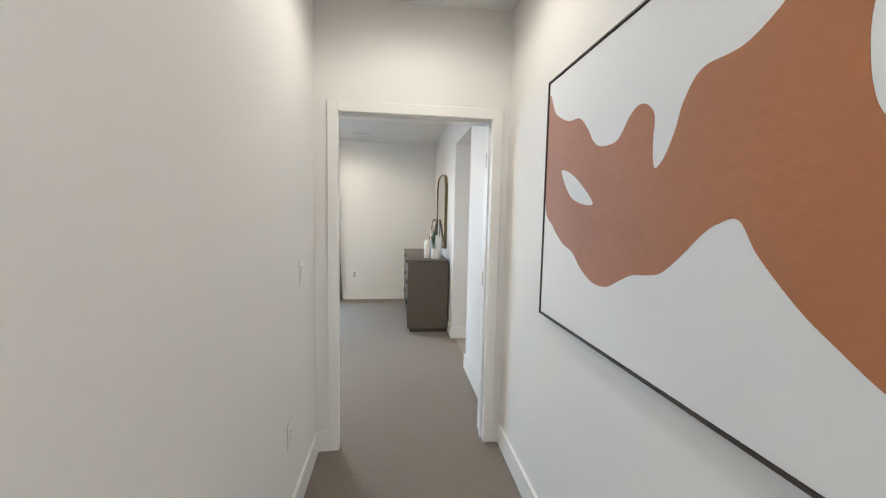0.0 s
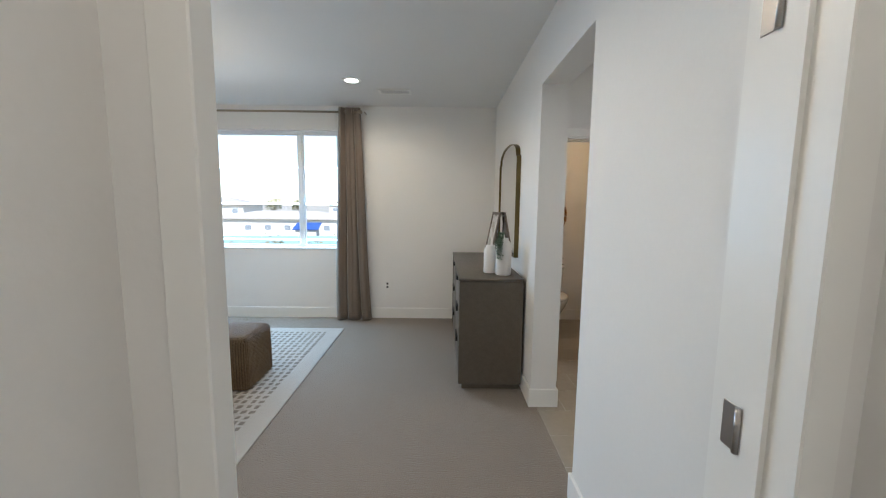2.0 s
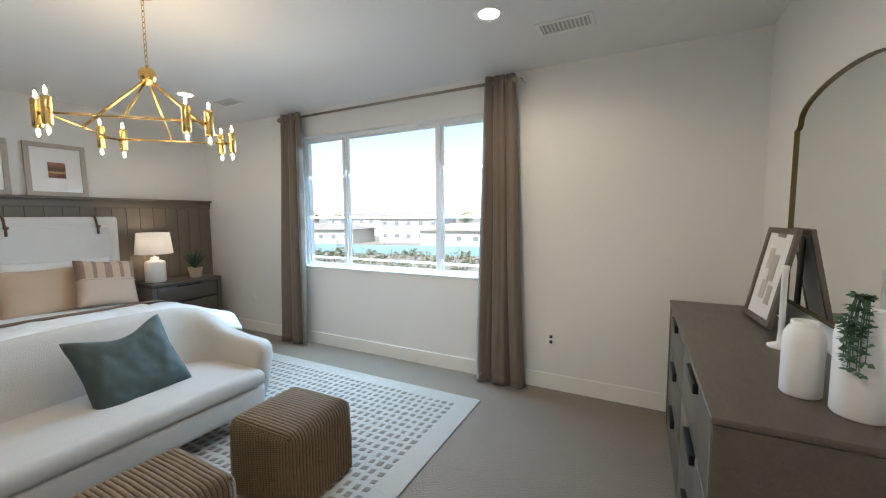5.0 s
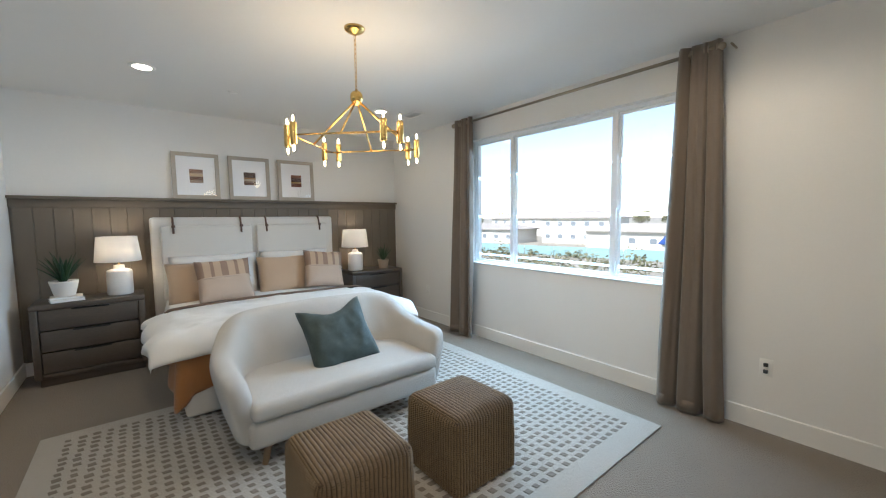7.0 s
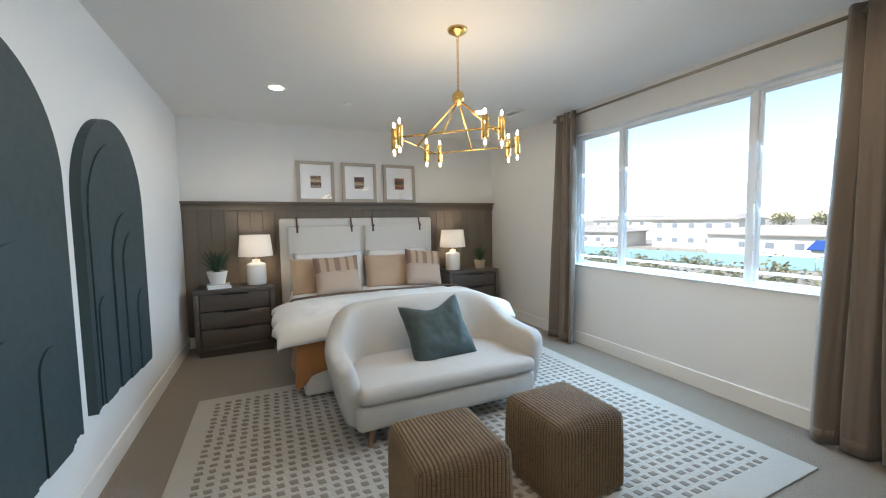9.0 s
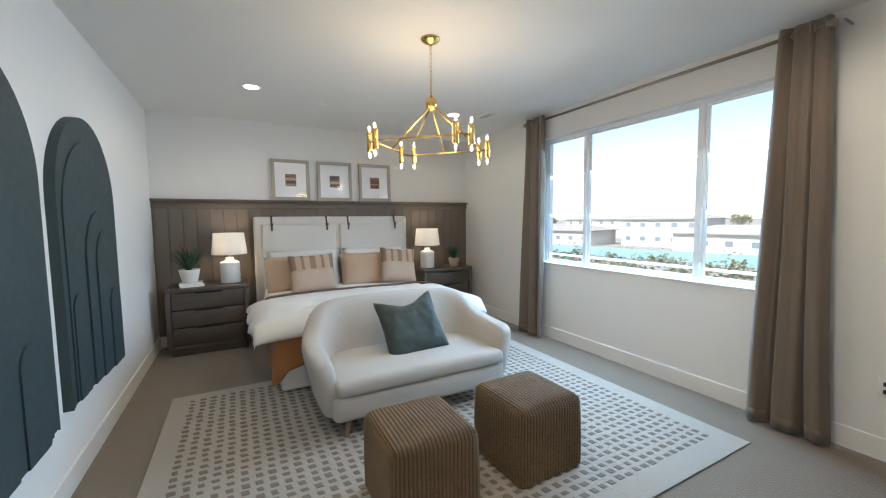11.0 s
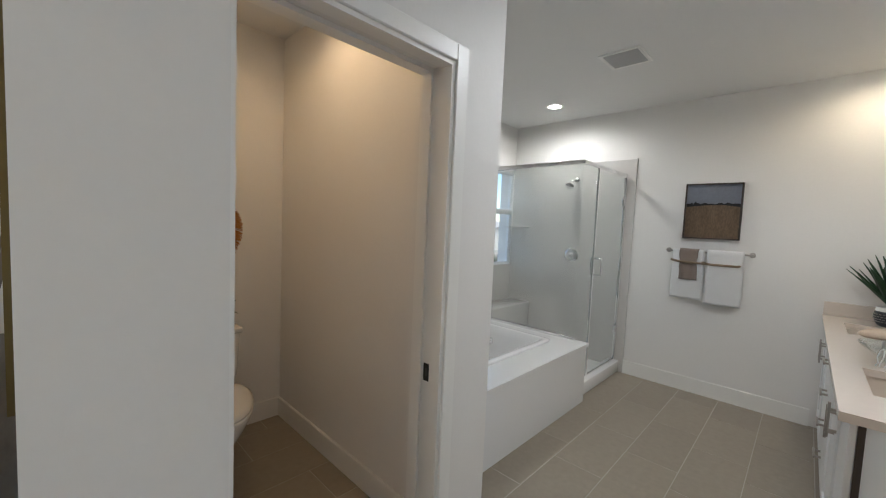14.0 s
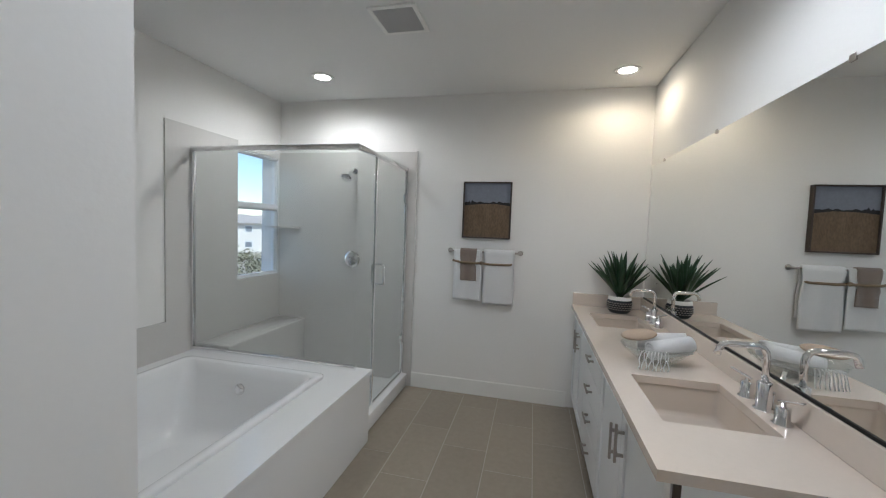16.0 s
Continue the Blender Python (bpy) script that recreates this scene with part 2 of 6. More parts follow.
M = {
    "wall": surface("wall_paint", (0.80, 0.785, 0.76), 0.75, var=0.02, bump=0.035, bump_scale=75),
    "ceiling": surface("ceiling_paint", (0.77, 0.765, 0.75), 0.85, var=0.015, bump=0.05, bump_scale=120),
    "trim": surface("trim_paint", (0.83, 0.82, 0.79), 0.4, var=0.01, bump=0.0),
    "carpet": surface("carpet", (0.235, 0.188, 0.142), 0.95, var=0.16, scale=1.4, fine=70, bump=1.2, bump_scale=110, sheen=0.2),
    "tile": surface("floor_tile", (0.32, 0.277, 0.218), 0.34, var=0.14, scale=2.2, fine=25, bump=0.02, bump_scale=60, rand=0.05),
    "grout": surface("grout", (0.50, 0.47, 0.42), 0.9, var=0.08, bump=0.1),
    "vinyl": surface("window_vinyl", (0.82, 0.84, 0.86), 0.35, var=0.0, bump=0.0),
    "glass": clear("window_glass"),
    "greenwall": surface("wainscot_paint", (0.155, 0.128, 0.098), 0.5, var=0.05, bump=0.02, bump_scale=80),
    "archgreen": surface("arch_panel_paint", (0.031, 0.054, 0.060), 0.55, var=0.10, scale=2, bump=0.05, bump_scale=150),
    "drawerwood": surface("grey_brown_wood", (0.13, 0.106, 0.079), 0.40, var=0.25, scale=4, fine=22, bump=0.04, bump_scale=60, stretch=(6, 1, 6)),
    "nightwood": surface("dark_brown_wood", (0.092, 0.073, 0.058), 0.42, var=0.25, scale=4, fine=22, bump=0.04, bump_scale=60, stretch=(6, 1, 6)),
    "black": surface("black_metal", (0.02, 0.02, 0.02), 0.4, metal=0.6, var=0.05, bump=0.0),
    "linen": surface("curtain_linen", (0.175, 0.137, 0.105), 0.9, var=0.10, scale=5, fine=300, bump=0.12, bump_scale=500, sheen=0.3),
    "boucle": surface("boucle", (0.55, 0.525, 0.485), 0.95, var=0.10, scale=6, fine=170, bump=0.9, bump_scale=240, sheen=0.3),
    "whitelinen": surface("white_linen", (0.73, 0.72, 0.70), 0.9, var=0.03, fine=200, bump=0.25, bump_scale=260, sheen=0.25),
    "headlinen": surface("headboard_linen", (0.66, 0.635, 0.595), 0.9, var=0.04, fine=300, bump=0.2, bump_scale=420, sheen=0.25),
    "rust": surface("rust_blanket", (0.40, 0.165, 0.05), 0.9, var=0.12, fine=120, bump=0.4, bump_scale=300, sheen=0.3),
    "brownrib": surface("brown_trim_cloth", (0.15, 0.095, 0.065), 0.9, var=0.1, bump=0.2),
    "tan": surface("tan_linen", (0.50, 0.36, 0.245), 0.9, var=0.08, fine=250, bump=0.2, bump_scale=400, sheen=0.3),
    "tanstripe": surface("brown_stripe_linen", (0.30, 0.20, 0.145), 0.9, var=0.08, fine=250, bump=0.2, bump_scale=400),
    "tanpale": surface("pale_stripe_linen", (0.52, 0.40, 0.31), 0.9, var=0.08, fine=250, bump=0.2, bump_scale=400),
    "teal": surface("teal_velvet", (0.036, 0.060, 0.058), 0.7, var=0.25, scale=7, bump=0.15, bump_scale=300, sheen=0.12),
    "leather": surface("brown_leather", (0.11, 0.055, 0.035), 0.5, var=0.15, bump=0.1),
    "wicker": surface("wicker_rope", (0.25, 0.165, 0.082), 0.5, var=0.40, scale=9, fine=90, bump=0.3, bump_scale=220),
    # dark inner body, and the shade painted into the weave gaps
    "wickerdark": surface("wicker_core_gap_shade", (0.06, 0.038, 0.022), 0.9, var=0.2, bump=0.1),
    "rug": surface("rug_wool", (0.41, 0.375, 0.325), 0.95, var=0.06, scale=3, fine=150, bump=0.5, bump_scale=260, sheen=0.3),
    "rugdash": surface("rug_dash_wool", (0.26, 0.225, 0.185), 0.95, var=0.22, scale=8, fine=140, bump=0.5, bump_scale=260),
    "oak": surface("pale_oak", (0.30, 0.19, 0.11), 0.5, var=0.15, stretch=(4, 4, 1), bump=0.03),
    "brass": surface("brushed_brass", (0.72, 0.47, 0.16), 0.26, metal=1.0, var=0.06, bump=0.01),
    "chrome": surface("chrome", (0.82, 0.82, 0.83), 0.06, metal=1.0, var=0.0, bump=0.0),
    "nickel": surface("brushed_nickel", (0.45, 0.42, 0.39), 0.3, metal=1.0, var=0.03, bump=0.0),
    "rod": surface("rod_nickel", (0.36, 0.31, 0.24), 0.3, metal=1.0, var=0.05, bump=0.0),
    "mirror": surface("mirror_silver", (0.90, 0.91, 0.90), 0.012, metal=1.0, var=0.0, bump=0.0),
    "mirrorframe": surface("bronze_frame", (0.17, 0.125, 0.05), 0.4, metal=0.8, var=0.1, bump=0.0),
    "bulb": glow("lit_filament", (1.0, 0.76, 0.46), 22.0),
    "lens": glow("downlight_lens", (1.0, 0.88, 0.70), 14.0),
    "shade": None,
    "ceramic": surface("white_ceramic", (0.78, 0.76, 0.73), 0.55, var=0.04, bump=0.12, bump_scale=70),
    "matte_ceramic": surface("matte_white_ceramic", (0.80, 0.78, 0.76), 0.6, var=0.03, bump=0.05, bump_scale=80),
    "sinkglaze": surface("beige_sink_glaze", (0.62, 0.54, 0.46), 0.15, var=0.01, bump=0.0, coat=0.4),
    "porcelain": surface("white_porcelain", (0.80, 0.79, 0.77), 0.12, var=0.01, bump=0.0, coat=0.5),
    "acrylic": surface("white_acrylic", (0.84, 0.84, 0.84), 0.14, var=0.01, bump=0.0, coat=0.4),
    "quartz": surface("counter_quartz", (0.68, 0.60, 0.525), 0.07, var=0.03, scale=10, bump=0.0, coat=0.3),
    "surround": surface("shower_surround", (0.62, 0.60, 0.575), 0.14, var=0.02, bump=0.0, coat=0.2),
    "cabinet": surface("white_cabinet_paint", (0.80, 0.81, 0.82), 0.35, var=0.01, bump=0.0),
    "leaf": surface("leaf_green", (0.045, 0.105, 0.04), 0.5, var=0.35, scale=14, fine=60, bump=0.05),
    "agave": surface("agave_leaf", (0.025, 0.070, 0.028), 0.45, var=0.3, scale=10, fine=60, bump=0.03),
    "vine": surface("eucalyptus_leaf", (0.12, 0.22, 0.12), 0.6, var=0.35, scale=30, bump=0.03),
    "soil": surface("soil", (0.04, 0.03, 0.022), 0.95, var=0.3, bump=0.6, bump_scale=120),
    "clay": surface("pale_clay", (0.46, 0.36, 0.27), 0.8, var=0.08, bump=0.1),
    "speckle": surface("cream_stoneware", (0.62, 0.56, 0.49), 0.7, var=0.10, fine=120, bump=0.1),
    "darkpot": surface("charcoal_pot", (0.035, 0.045, 0.055), 0.6, var=0.15, bump=0.1),
    "paper": surface("white_paper", (0.80, 0.79, 0.77), 0.8, var=0.01, bump=0.0),
    "mat": surface("picture_mat", (0.74, 0.74, 0.75), 0.8, var=0.01, bump=0.0),
    "oatframe": surface("oatmeal_frame", (0.43, 0.38, 0.32), 0.6, var=0.06, bump=0.05),
    "darkframe": surface("dark_frame", (0.045, 0.032, 0.025), 0.5, var=0.1, bump=0.02),
    "greyframe": surface("grey_wood_frame", (0.17, 0.14, 0.115), 0.55, var=0.12, bump=0.03),
    "canvas": surface("painted_canvas_white", (0.80, 0.80, 0.80), 0.8, var=0.02, bump=0.05, bump_scale=200),
    "ochrepaint": None,
    "towel": surface("white_towel", (0.80, 0.80, 0.80), 0.95, var=0.03, fine=150, bump=0.6, bump_scale=280, sheen=0.4),
    "taupetowel": surface("taupe_towel", (0.26, 0.205, 0.17), 0.95, var=0.08, fine=150, bump=0.6, bump_scale=280, sheen=0.4),
    "raffia": surface("raffia_fringe", (0.55, 0.235, 0.06), 0.85, var=0.25, scale=20, fine=90, bump=0.2),
    "jute": surface("jute_tie", (0.27, 0.205, 0.13), 0.9, var=0.2, bump=0.2),
    "plate": surface("switch_plate", (0.80, 0.79, 0.76), 0.35, var=0.0, bump=0.0),
    "slot": surface("dark_slot", (0.03, 0.03, 0.03), 0.6, var=0.0, bump=0.0),
    "ventgrey": surface("vent_grey", (0.50, 0.50, 0.50), 0.5, var=0.03, bump=0.0),
    "bowlglass": None,
    "showerglass": None,
    "sand": surface("outdoor_dirt", (0.36, 0.32, 0.255), 0.95, var=0.3, scale=0.2, fine=2, bump=0.5, bump_scale=10),
    "stucco": surface("pale_stucco", (0.62, 0.57, 0.49), 0.9, var=0.05, scale=1, rand=0.15, bump=0.1),
    "roof": surface("roof_tiles", (0.36, 0.32, 0.28), 0.9, var=0.15, scale=1, rand=0.2, bump=0.1),
    "bluetarp": surface("blue_screen_cloth", (0.26, 0.40, 0.41), 0.8, var=0.15, scale=0.6, bump=0.1),
    "solar": surface("blue_roof_panel", (0.03, 0.07, 0.24), 0.3, var=0.1, bump=0.0),
    "shrub": surface("shrub_leaf", (0.20, 0.19, 0.095), 0.8, var=0.4, scale=2, bump=0.2),
    "darkpane": surface("dark_far_pane", (0.20, 0.215, 0.23), 0.1, var=0.0, bump=0.0),
    "asphalt": surface("asphalt", (0.07, 0.07, 0.07), 0.9, var=0.15, bump=0.2),
    "carpaint": surface("white_car_paint", (0.75, 0.75, 0.76), 0.25, var=0.0, bump=0.0, coat=0.5),
}


def shade_material():
    """Pale cloth that the bulb inside shines through."""
    m = bpy.data.materials.new("lampshade_cloth")
    m.use_nodes = True
    nt = m.node_tree
    b = nt.nodes["Principled BSDF"]
    b.inputs["Base Color"].default_value = (0.88, 0.86, 0.83, 1)
    b.inputs["Roughness"].default_value = 0.9
    tr = nt.nodes.new("ShaderNodeBsdfTranslucent")
    tr.inputs[0].default_value = (0.92, 0.89, 0.85, 1)
    mx = nt.nodes.new("ShaderNodeMixShader")
    mx.inputs[0].default_value = 0.30
    nt.links.new(b.outputs[0], mx.inputs[1])
    nt.links.new(tr.outputs[0], mx.inputs[2])
    nt.links.new(mx.outputs[0], nt.nodes["Material Output"].inputs[0])
    return m


def thin_glass(name, tint=(0.98, 0.985, 0.98), gloss=0.09):
    """Thin clear glass: seen straight through, with the gloss of its surface."""
    m = bpy.data.materials.new(name)
    m.use_nodes = True
    nt = m.node_tree
    tr, gl, mx = (nt.nodes.new("ShaderNode" + k) for k in ("BsdfTransparent", "BsdfGlossy", "MixShader"))
    tr.inputs[0].default_value = (*tint, 1)
    gl.inputs["Roughness"].default_value = 0.02
    mx.inputs[0].default_value = gloss
    for a, b in ((tr.outputs[0], mx.inputs[1]), (gl.outputs[0], mx.inputs[2]), (mx.outputs[0], nt.nodes["Material Output"].inputs[0])):
        nt.links.new(a, b)
    return m


M["shade"] = shade_material()
M["bowlglass"] = thin_glass("bowl_glass", (0.93, 0.95, 0.95), 0.2)
M["showerglass"] = thin_glass("shower_glass", (0.92, 0.935, 0.93), 0.05)
M["bulbglass"] = thin_glass("bulb_glass", (0.97, 0.96, 0.94), 0.08)


# ---- mesh helpers ----
def part(name, bm, material, parent=None, label=""):
    """Links a bmesh as one mesh object, under a thing or a part where one is given."""
    me = bpy.data.meshes.new(name)
    bm.normal_update()
    bm.to_mesh(me)
    bm.free()
    me.materials.append(M[material])
    ob = new(name, me)
    if parent:
        ob.parent = parent
    if label:
        ob["label"] = label
    return ob


def thing(name, label, category, at=(0, 0, 0), turn=0.0, group="", kind=""):
    ob = new(name)
    ob.empty_display_size = 0.05
    ob.matrix_world = pose(*at, 0, 0, turn)
    return tagged(ob, label, category, group, kind)


def box(x0, x1, y0, y1, z0, z1, bevel=0.0, seg=2, bm=None):
    """A box between the given faces, its edges rounded by bevel. Adds to bm if given."""
    own = bmesh.new()
    bmesh.ops.create_cube(own, size=1.0)
    bmesh.ops.scale(own, verts=own.verts, vec=(x1 - x0, y1 - y0, z1 - z0))
    bmesh.ops.translate(own, verts=own.verts, vec=((x0 + x1) / 2, (y0 + y1) / 2, (z0 + z1) / 2))
    if bevel:
        bmesh.ops.bevel(own, geom=own.edges[:], offset=bevel, segments=seg, profile=0.5, affect="EDGES")
        if seg > 1:
            smooth(own)
    return own if bm is None else merge(bm, own)


def merge(bm, other):
    me = bpy.data.meshes.new("merge")
    other.to_mesh(me)
    other.free()
    bm.from_mesh(me)
    bpy.data.meshes.remove(me)
    return bm


def smooth(bm):
    for f in bm.faces:
        f.smooth = True
    return bm


def move(bm, m):
    bmesh.ops.transform(bm, matrix=m, verts=bm.verts)
    return bm


def lathe(profile, n=24, bm=None):
    """A turned body from (radius, height) pairs, from bottom to top."""
    own = bm or bmesh.new()
    rings = []
    for r, z in profile:
        rings.append([own.verts.new((r * math.cos(2 * math.pi * k / n), r * math.sin(2 * math.pi * k / n), z)) for k in range(n)] if r > 1e-5 else [own.verts.new((0, 0, z))])
    for a, b in zip(rings, rings[1:]):
        for k in range(n):
            j = (k + 1) % n
            if len(a) > 1 and len(b) > 1:
                f = own.faces.new((a[k], a[j], b[j], b[k]))
            elif len(a) > 1:
                f = own.faces.new((a[k], a[j], b[0]))
            elif len(b) > 1:
                f = own.faces.new((a[0], b[j], b[k]))
            f.smooth = True
    return own


def tube(points, r, n=10, bm=None, caps=True, radii=None):
    """A round bar along points."""
    own = bm if bm is not None else bmesh.new()
    pts = [Vector(p) for p in points]
    rings, side = [], None
    for i, p in enumerate(pts):
        d = (pts[min(i + 1, len(pts) - 1)] - pts[max(i - 1, 0)]).normalized()
        if side is None:
            side = d.orthogonal().normalized()
        side = (side - d * side.dot(d)).normalized()
        up = d.cross(side)
        rr = radii[i] if radii else r
        rings.append([own.verts.new(p + rr * (math.cos(2 * math.pi * k / n) * side + math.sin(2 * math.pi * k / n) * up)) for k in range(n)])
    for a, b in zip(rings, rings[1:]):
        for k in range(n):
            own.faces.new((a[k], a[(k + 1) % n], b[(k + 1) % n], b[k])).smooth = True
    if caps:
        own.faces.new(list(reversed(rings[0])))
        own.faces.new(rings[-1])
    return own


def grid_sheet(fn, nu, nv, thick=0.0):
    """A sheet from fn(u, v) with u, v in 0..1, thickened along its normal."""
    own = bmesh.new()
    vs = [[own.verts.new(fn(i / nu, j / nv)) for j in range(nv + 1)] for i in range(nu + 1)]
    for i in range(nu):
        for j in range(nv):
            own.faces.new((vs[i][j], vs[i + 1][j], vs[i + 1][j + 1], vs[i][j + 1]))
    bmesh.ops.recalc_face_normals(own, faces=own.faces[:])
    if thick:
        thicken(own, thick)
    return smooth(own)


def thicken(bm, thick):
    """Gives an open sheet a back and edges."""
    bm.normal_update()
    back = {v: bm.verts.new(v.co - v.normal * thick) for v in list(bm.verts)}
    rim = [e for e in bm.edges if len(e.link_faces) == 1]
    rim = [[l.vert for l in e.link_faces[0].loops if l.edge == e] + [e] for e in rim]
    for f in list(bm.faces):
        bm.faces.new([back[v] for v in reversed(f.verts)]).smooth = f.smooth
    for a, e in rim:
        b = e.other_vert(a)
        bm.faces.new((b, a, back[a], back[b])).smooth = False
    return bm


def prism(outline, depth, bm=None):
    """A flat plate of that outline (x, z), from y = 0 to y = depth."""
    own = bm if bm is not None else bmesh.new()
    a = [own.verts.new((x, 0, z)) for x, z in outline]
    b = [own.verts.new((x, depth, z)) for x, z in outline]
    own.faces.new(a)
    own.faces.new(list(reversed(b)))
    n = len(a)
    for k in range(n):
        own.faces.new((a[(k + 1) % n], a[k], b[k], b[(k + 1) % n]))
    bmesh.ops.recalc_face_normals(own, faces=own.faces[:])
    return own


def cushion(w, d, h, puff=0.5, n=14, crumple=0.0, seed=0.0, chop=0.0):
    """A stuffed square cushion, w by d and h thick, lying flat on its centre; its corners stay sharp. chop dents its upper edge."""
    own = bmesh.new()
    grid = {}
    for s in (1, -1):
        for i in range(n + 1):
            for j in range(n + 1):
                u, v = 2 * i / n - 1, 2 * j / n - 1
                edge = i in (0, n) or j in (0, n)
                if s < 0 and edge:
                    grid[s, i, j] = grid[1, i, j]
                    continue
                bulge = max(0.0, (1 - u ** 4) * (1 - v ** 4)) ** puff
                pinch_u = 1 - 0.06 * (1 - abs(v)) * abs(u) ** 3
                pinch_v = 1 - 0.06 * (1 - abs(u)) * abs(v) ** 3
                z = s * h / 2 * bulge
                z += crumple * (noise.noise((u * 2.3 + seed, v * 2.3, seed + s)) + 0.55 * noise.noise((u * 5.5 + v * 2, v * 4.5 - u, seed + 3 * s)))
                dent = chop * max(0.0, v) ** 2 * max(0.0, 1 - u * u) ** 2
                grid[s, i, j] = own.verts.new((u * w / 2 * pinch_u, v * d / 2 * pinch_v - dent, z))
        for i in range(n):
            for j in range(n):
                q = [grid[s, i, j], grid[s, i + 1, j], grid[s, i + 1, j + 1], grid[s, i, j + 1]]
                own.faces.new(q if s > 0 else q[::-1]).smooth = True
    return own


# ---- structure ----
def structure(name, bm, material, label, category):
    return tagged(part(name, bm, material), label, category, kind="structure")


def boxes(*rows):
    bm = bmesh.new()
    for r in rows:
        box(*r, bm=bm)
    return bm


XW, XE, YS, YN = -4.76, 1.255, 2.25, 6.385
BX, BY = 5.386, 3.0
wb, bb = WIN_BED, WIN_BATH
T = CEIL + 0.06
structure("wall_hall_west", boxes((-0.06, 0.10, -2.6, 2.085, -0.05, T)), "wall", "cream painted hallway wall with a light texture", "wall")
structure("wall_hall_east", boxes((XE, 1.44, -2.6, 2.085, -0.05, T)), "wall", "cream painted hallway wall behind the painting", "wall")
structure("wall_hall_south", boxes((-0.06, 1.44, -2.75, -2.6, -0.05, T)), "wall", "plain cream end wall of the hallway", "wall")
structure("wall_south", boxes((-4.92, 0.150, 2.085, YS, -0.05, T), (0.150, 0.218, 2.085, 2.122, -0.05, T), (1.167, 1.44, 2.085, YS, -0.05, T), (0.218, 1.167, 2.085, YS, 2.063, T), (0.150, 0.218, 2.122, YS, 2.063, T)), "wall", "white painted bedroom wall with the doorway", "wall")
structure("wall_east", boxes((XE, 1.44, YS, 3.29, -0.05, T), (XE, 1.44, 4.19, YN, -0.05, T), (XE, 1.44, 3.29, 4.19, 2.29, T)), "wall", "white painted wall with a cased opening to the bath", "wall")
structure("wall_north", boxes((-4.92, wb[0], YN, 6.585, -0.05, T), (wb[0], wb[1], YN, 6.585, -0.05, wb[2]), (wb[0], wb[1], YN, 6.585, wb[3], T), (wb[1], bb[0], YN, 6.585, -0.05, T), (bb[0], bb[1], YN, 6.585, -0.05, bb[2]), (bb[0], bb[1], YN, 6.585, bb[3], T), (bb[1], 5.55, YN, 6.585, -0.05, T)), "wall", "white painted outer wall with two windows", "wall")
structure("wall_west", boxes((-4.92, XW, YS, YN, -0.05, T)), "wall", "white painted wall above the dark wainscot", "wall")
structure("wall_bath_south", boxes((1.44, 5.55, 2.85, BY, -0.05, T)), "wall", "white painted bathroom wall behind the vanity", "wall")
structure("wall_bath_east", boxes((BX, 5.55, BY, YN, -0.05, T)), "wall", "white painted bathroom end wall", "wall")
structure("wall_toilet_south", boxes((1.44, 1.56, 4.60, 4.75, -0.05, T), (2.28, 2.57, 4.60, 4.75, -0.05, T), (1.56, 2.28, 4.60, 4.75, 2.02, T)), "wall", "white partition with the toilet room doorway", "wall")
structure("wall_toilet_east", boxes((2.45, 2.57, 4.75, YN, -0.05, T)), "wall", "white partition between toilet and tub", "wall")
structure("ceiling", boxes((-4.92, 5.55, -2.75, 6.585, CEIL, CEIL + 0.2)), "ceiling", "flat white painted ceiling", "ceiling")
structure("floor", boxes((-4.92, 1.30, -2.75, 6.5, -0.12, 0.0)), "carpet", "taupe loop pile carpet", "carpet")
bath_floor = structure("floor_bath", boxes((1.30, 5.5, 2.9, 6.5, -0.12, -0.0012)), "grout", "beige porcelain floor tiles with pale grout", "tile floor")


def baseboard(runs):
    """Runs of (x0, x1, y0, y1) in plan."""
    for x0, x1, y0, y1 in runs:
        bm = box(x0, x1, y0, y1, 0.0, 0.135)
        top = [e for e in bm.edges if all(v.co.z > 0.13 for v in e.verts)]
        bmesh.ops.bevel(bm, geom=top, offset=0.004, segments=2, affect="EDGES")
        structure("baseboard", bm, "trim", "white painted square-edged baseboard", "baseboard")


B = 0.015
baseboard([
    (0.10, 0.10 + B, -2.6, 2.085), (XE - B, XE, -2.6, 2.085), (0.115, 0.174, 2.085 - B, 2.085), (1.211, XE - B, 2.085 - B, 2.085),
    (XW + 0.02, 0.088, YS, YS + B), (XE - B, XE, YS, 3.29), (XE - B, XE, 4.19, YN), (XE - B, 1.44 + B, 4.19 - B, 4.19), (XE - B, 1.44 + B, 3.29, 3.29 + B),
    (XW + 0.03, XE - B, YN - B, YN), (XW + 0.02, XW + 0.035, YS + B, YN - B),
    (BX - B, BX, 3.555, 4.955), (1.44, 1.44 + B, 4.19, 4.6), (2.342, 2.57, 4.6 - B, 4.6), (1.44, 1.44 + B, BY, 3.29), (1.44 + B, 3.10, BY, BY + B),
    (2.45 - B, 2.45, 4.75, YN), (1.44 + B, 2.45 - B, YN - B, YN), (1.44, 1.44 + B, 4.75, YN),
    (2.57, 2.57 + B, 4.585, 4.93),
])


def casing(name, x0, x1, top, y, out, width, label):
    """Trim round a doorway in a wall along x: two legs and a head on the face y, standing out that way."""
    a, b = sorted((y, y + out))
    bm = bmesh.new()
    box(x0 - width, x0, a, b, 0, top + width, 0.003, 1, bm)
    box(x1, x1 + width, a, b, 0, top + width, 0.003, 1, bm)
    box(x0 + 0.0005, x1 - 0.0005, a, b, top, top + width, 0.003, 1, bm)
    return structure(name, bm, "trim", label, "door trim")


casing("trim_door_hall", 0.236, 1.149, 2.045, 2.085, -0.016, 0.062, "white painted flat door casing")
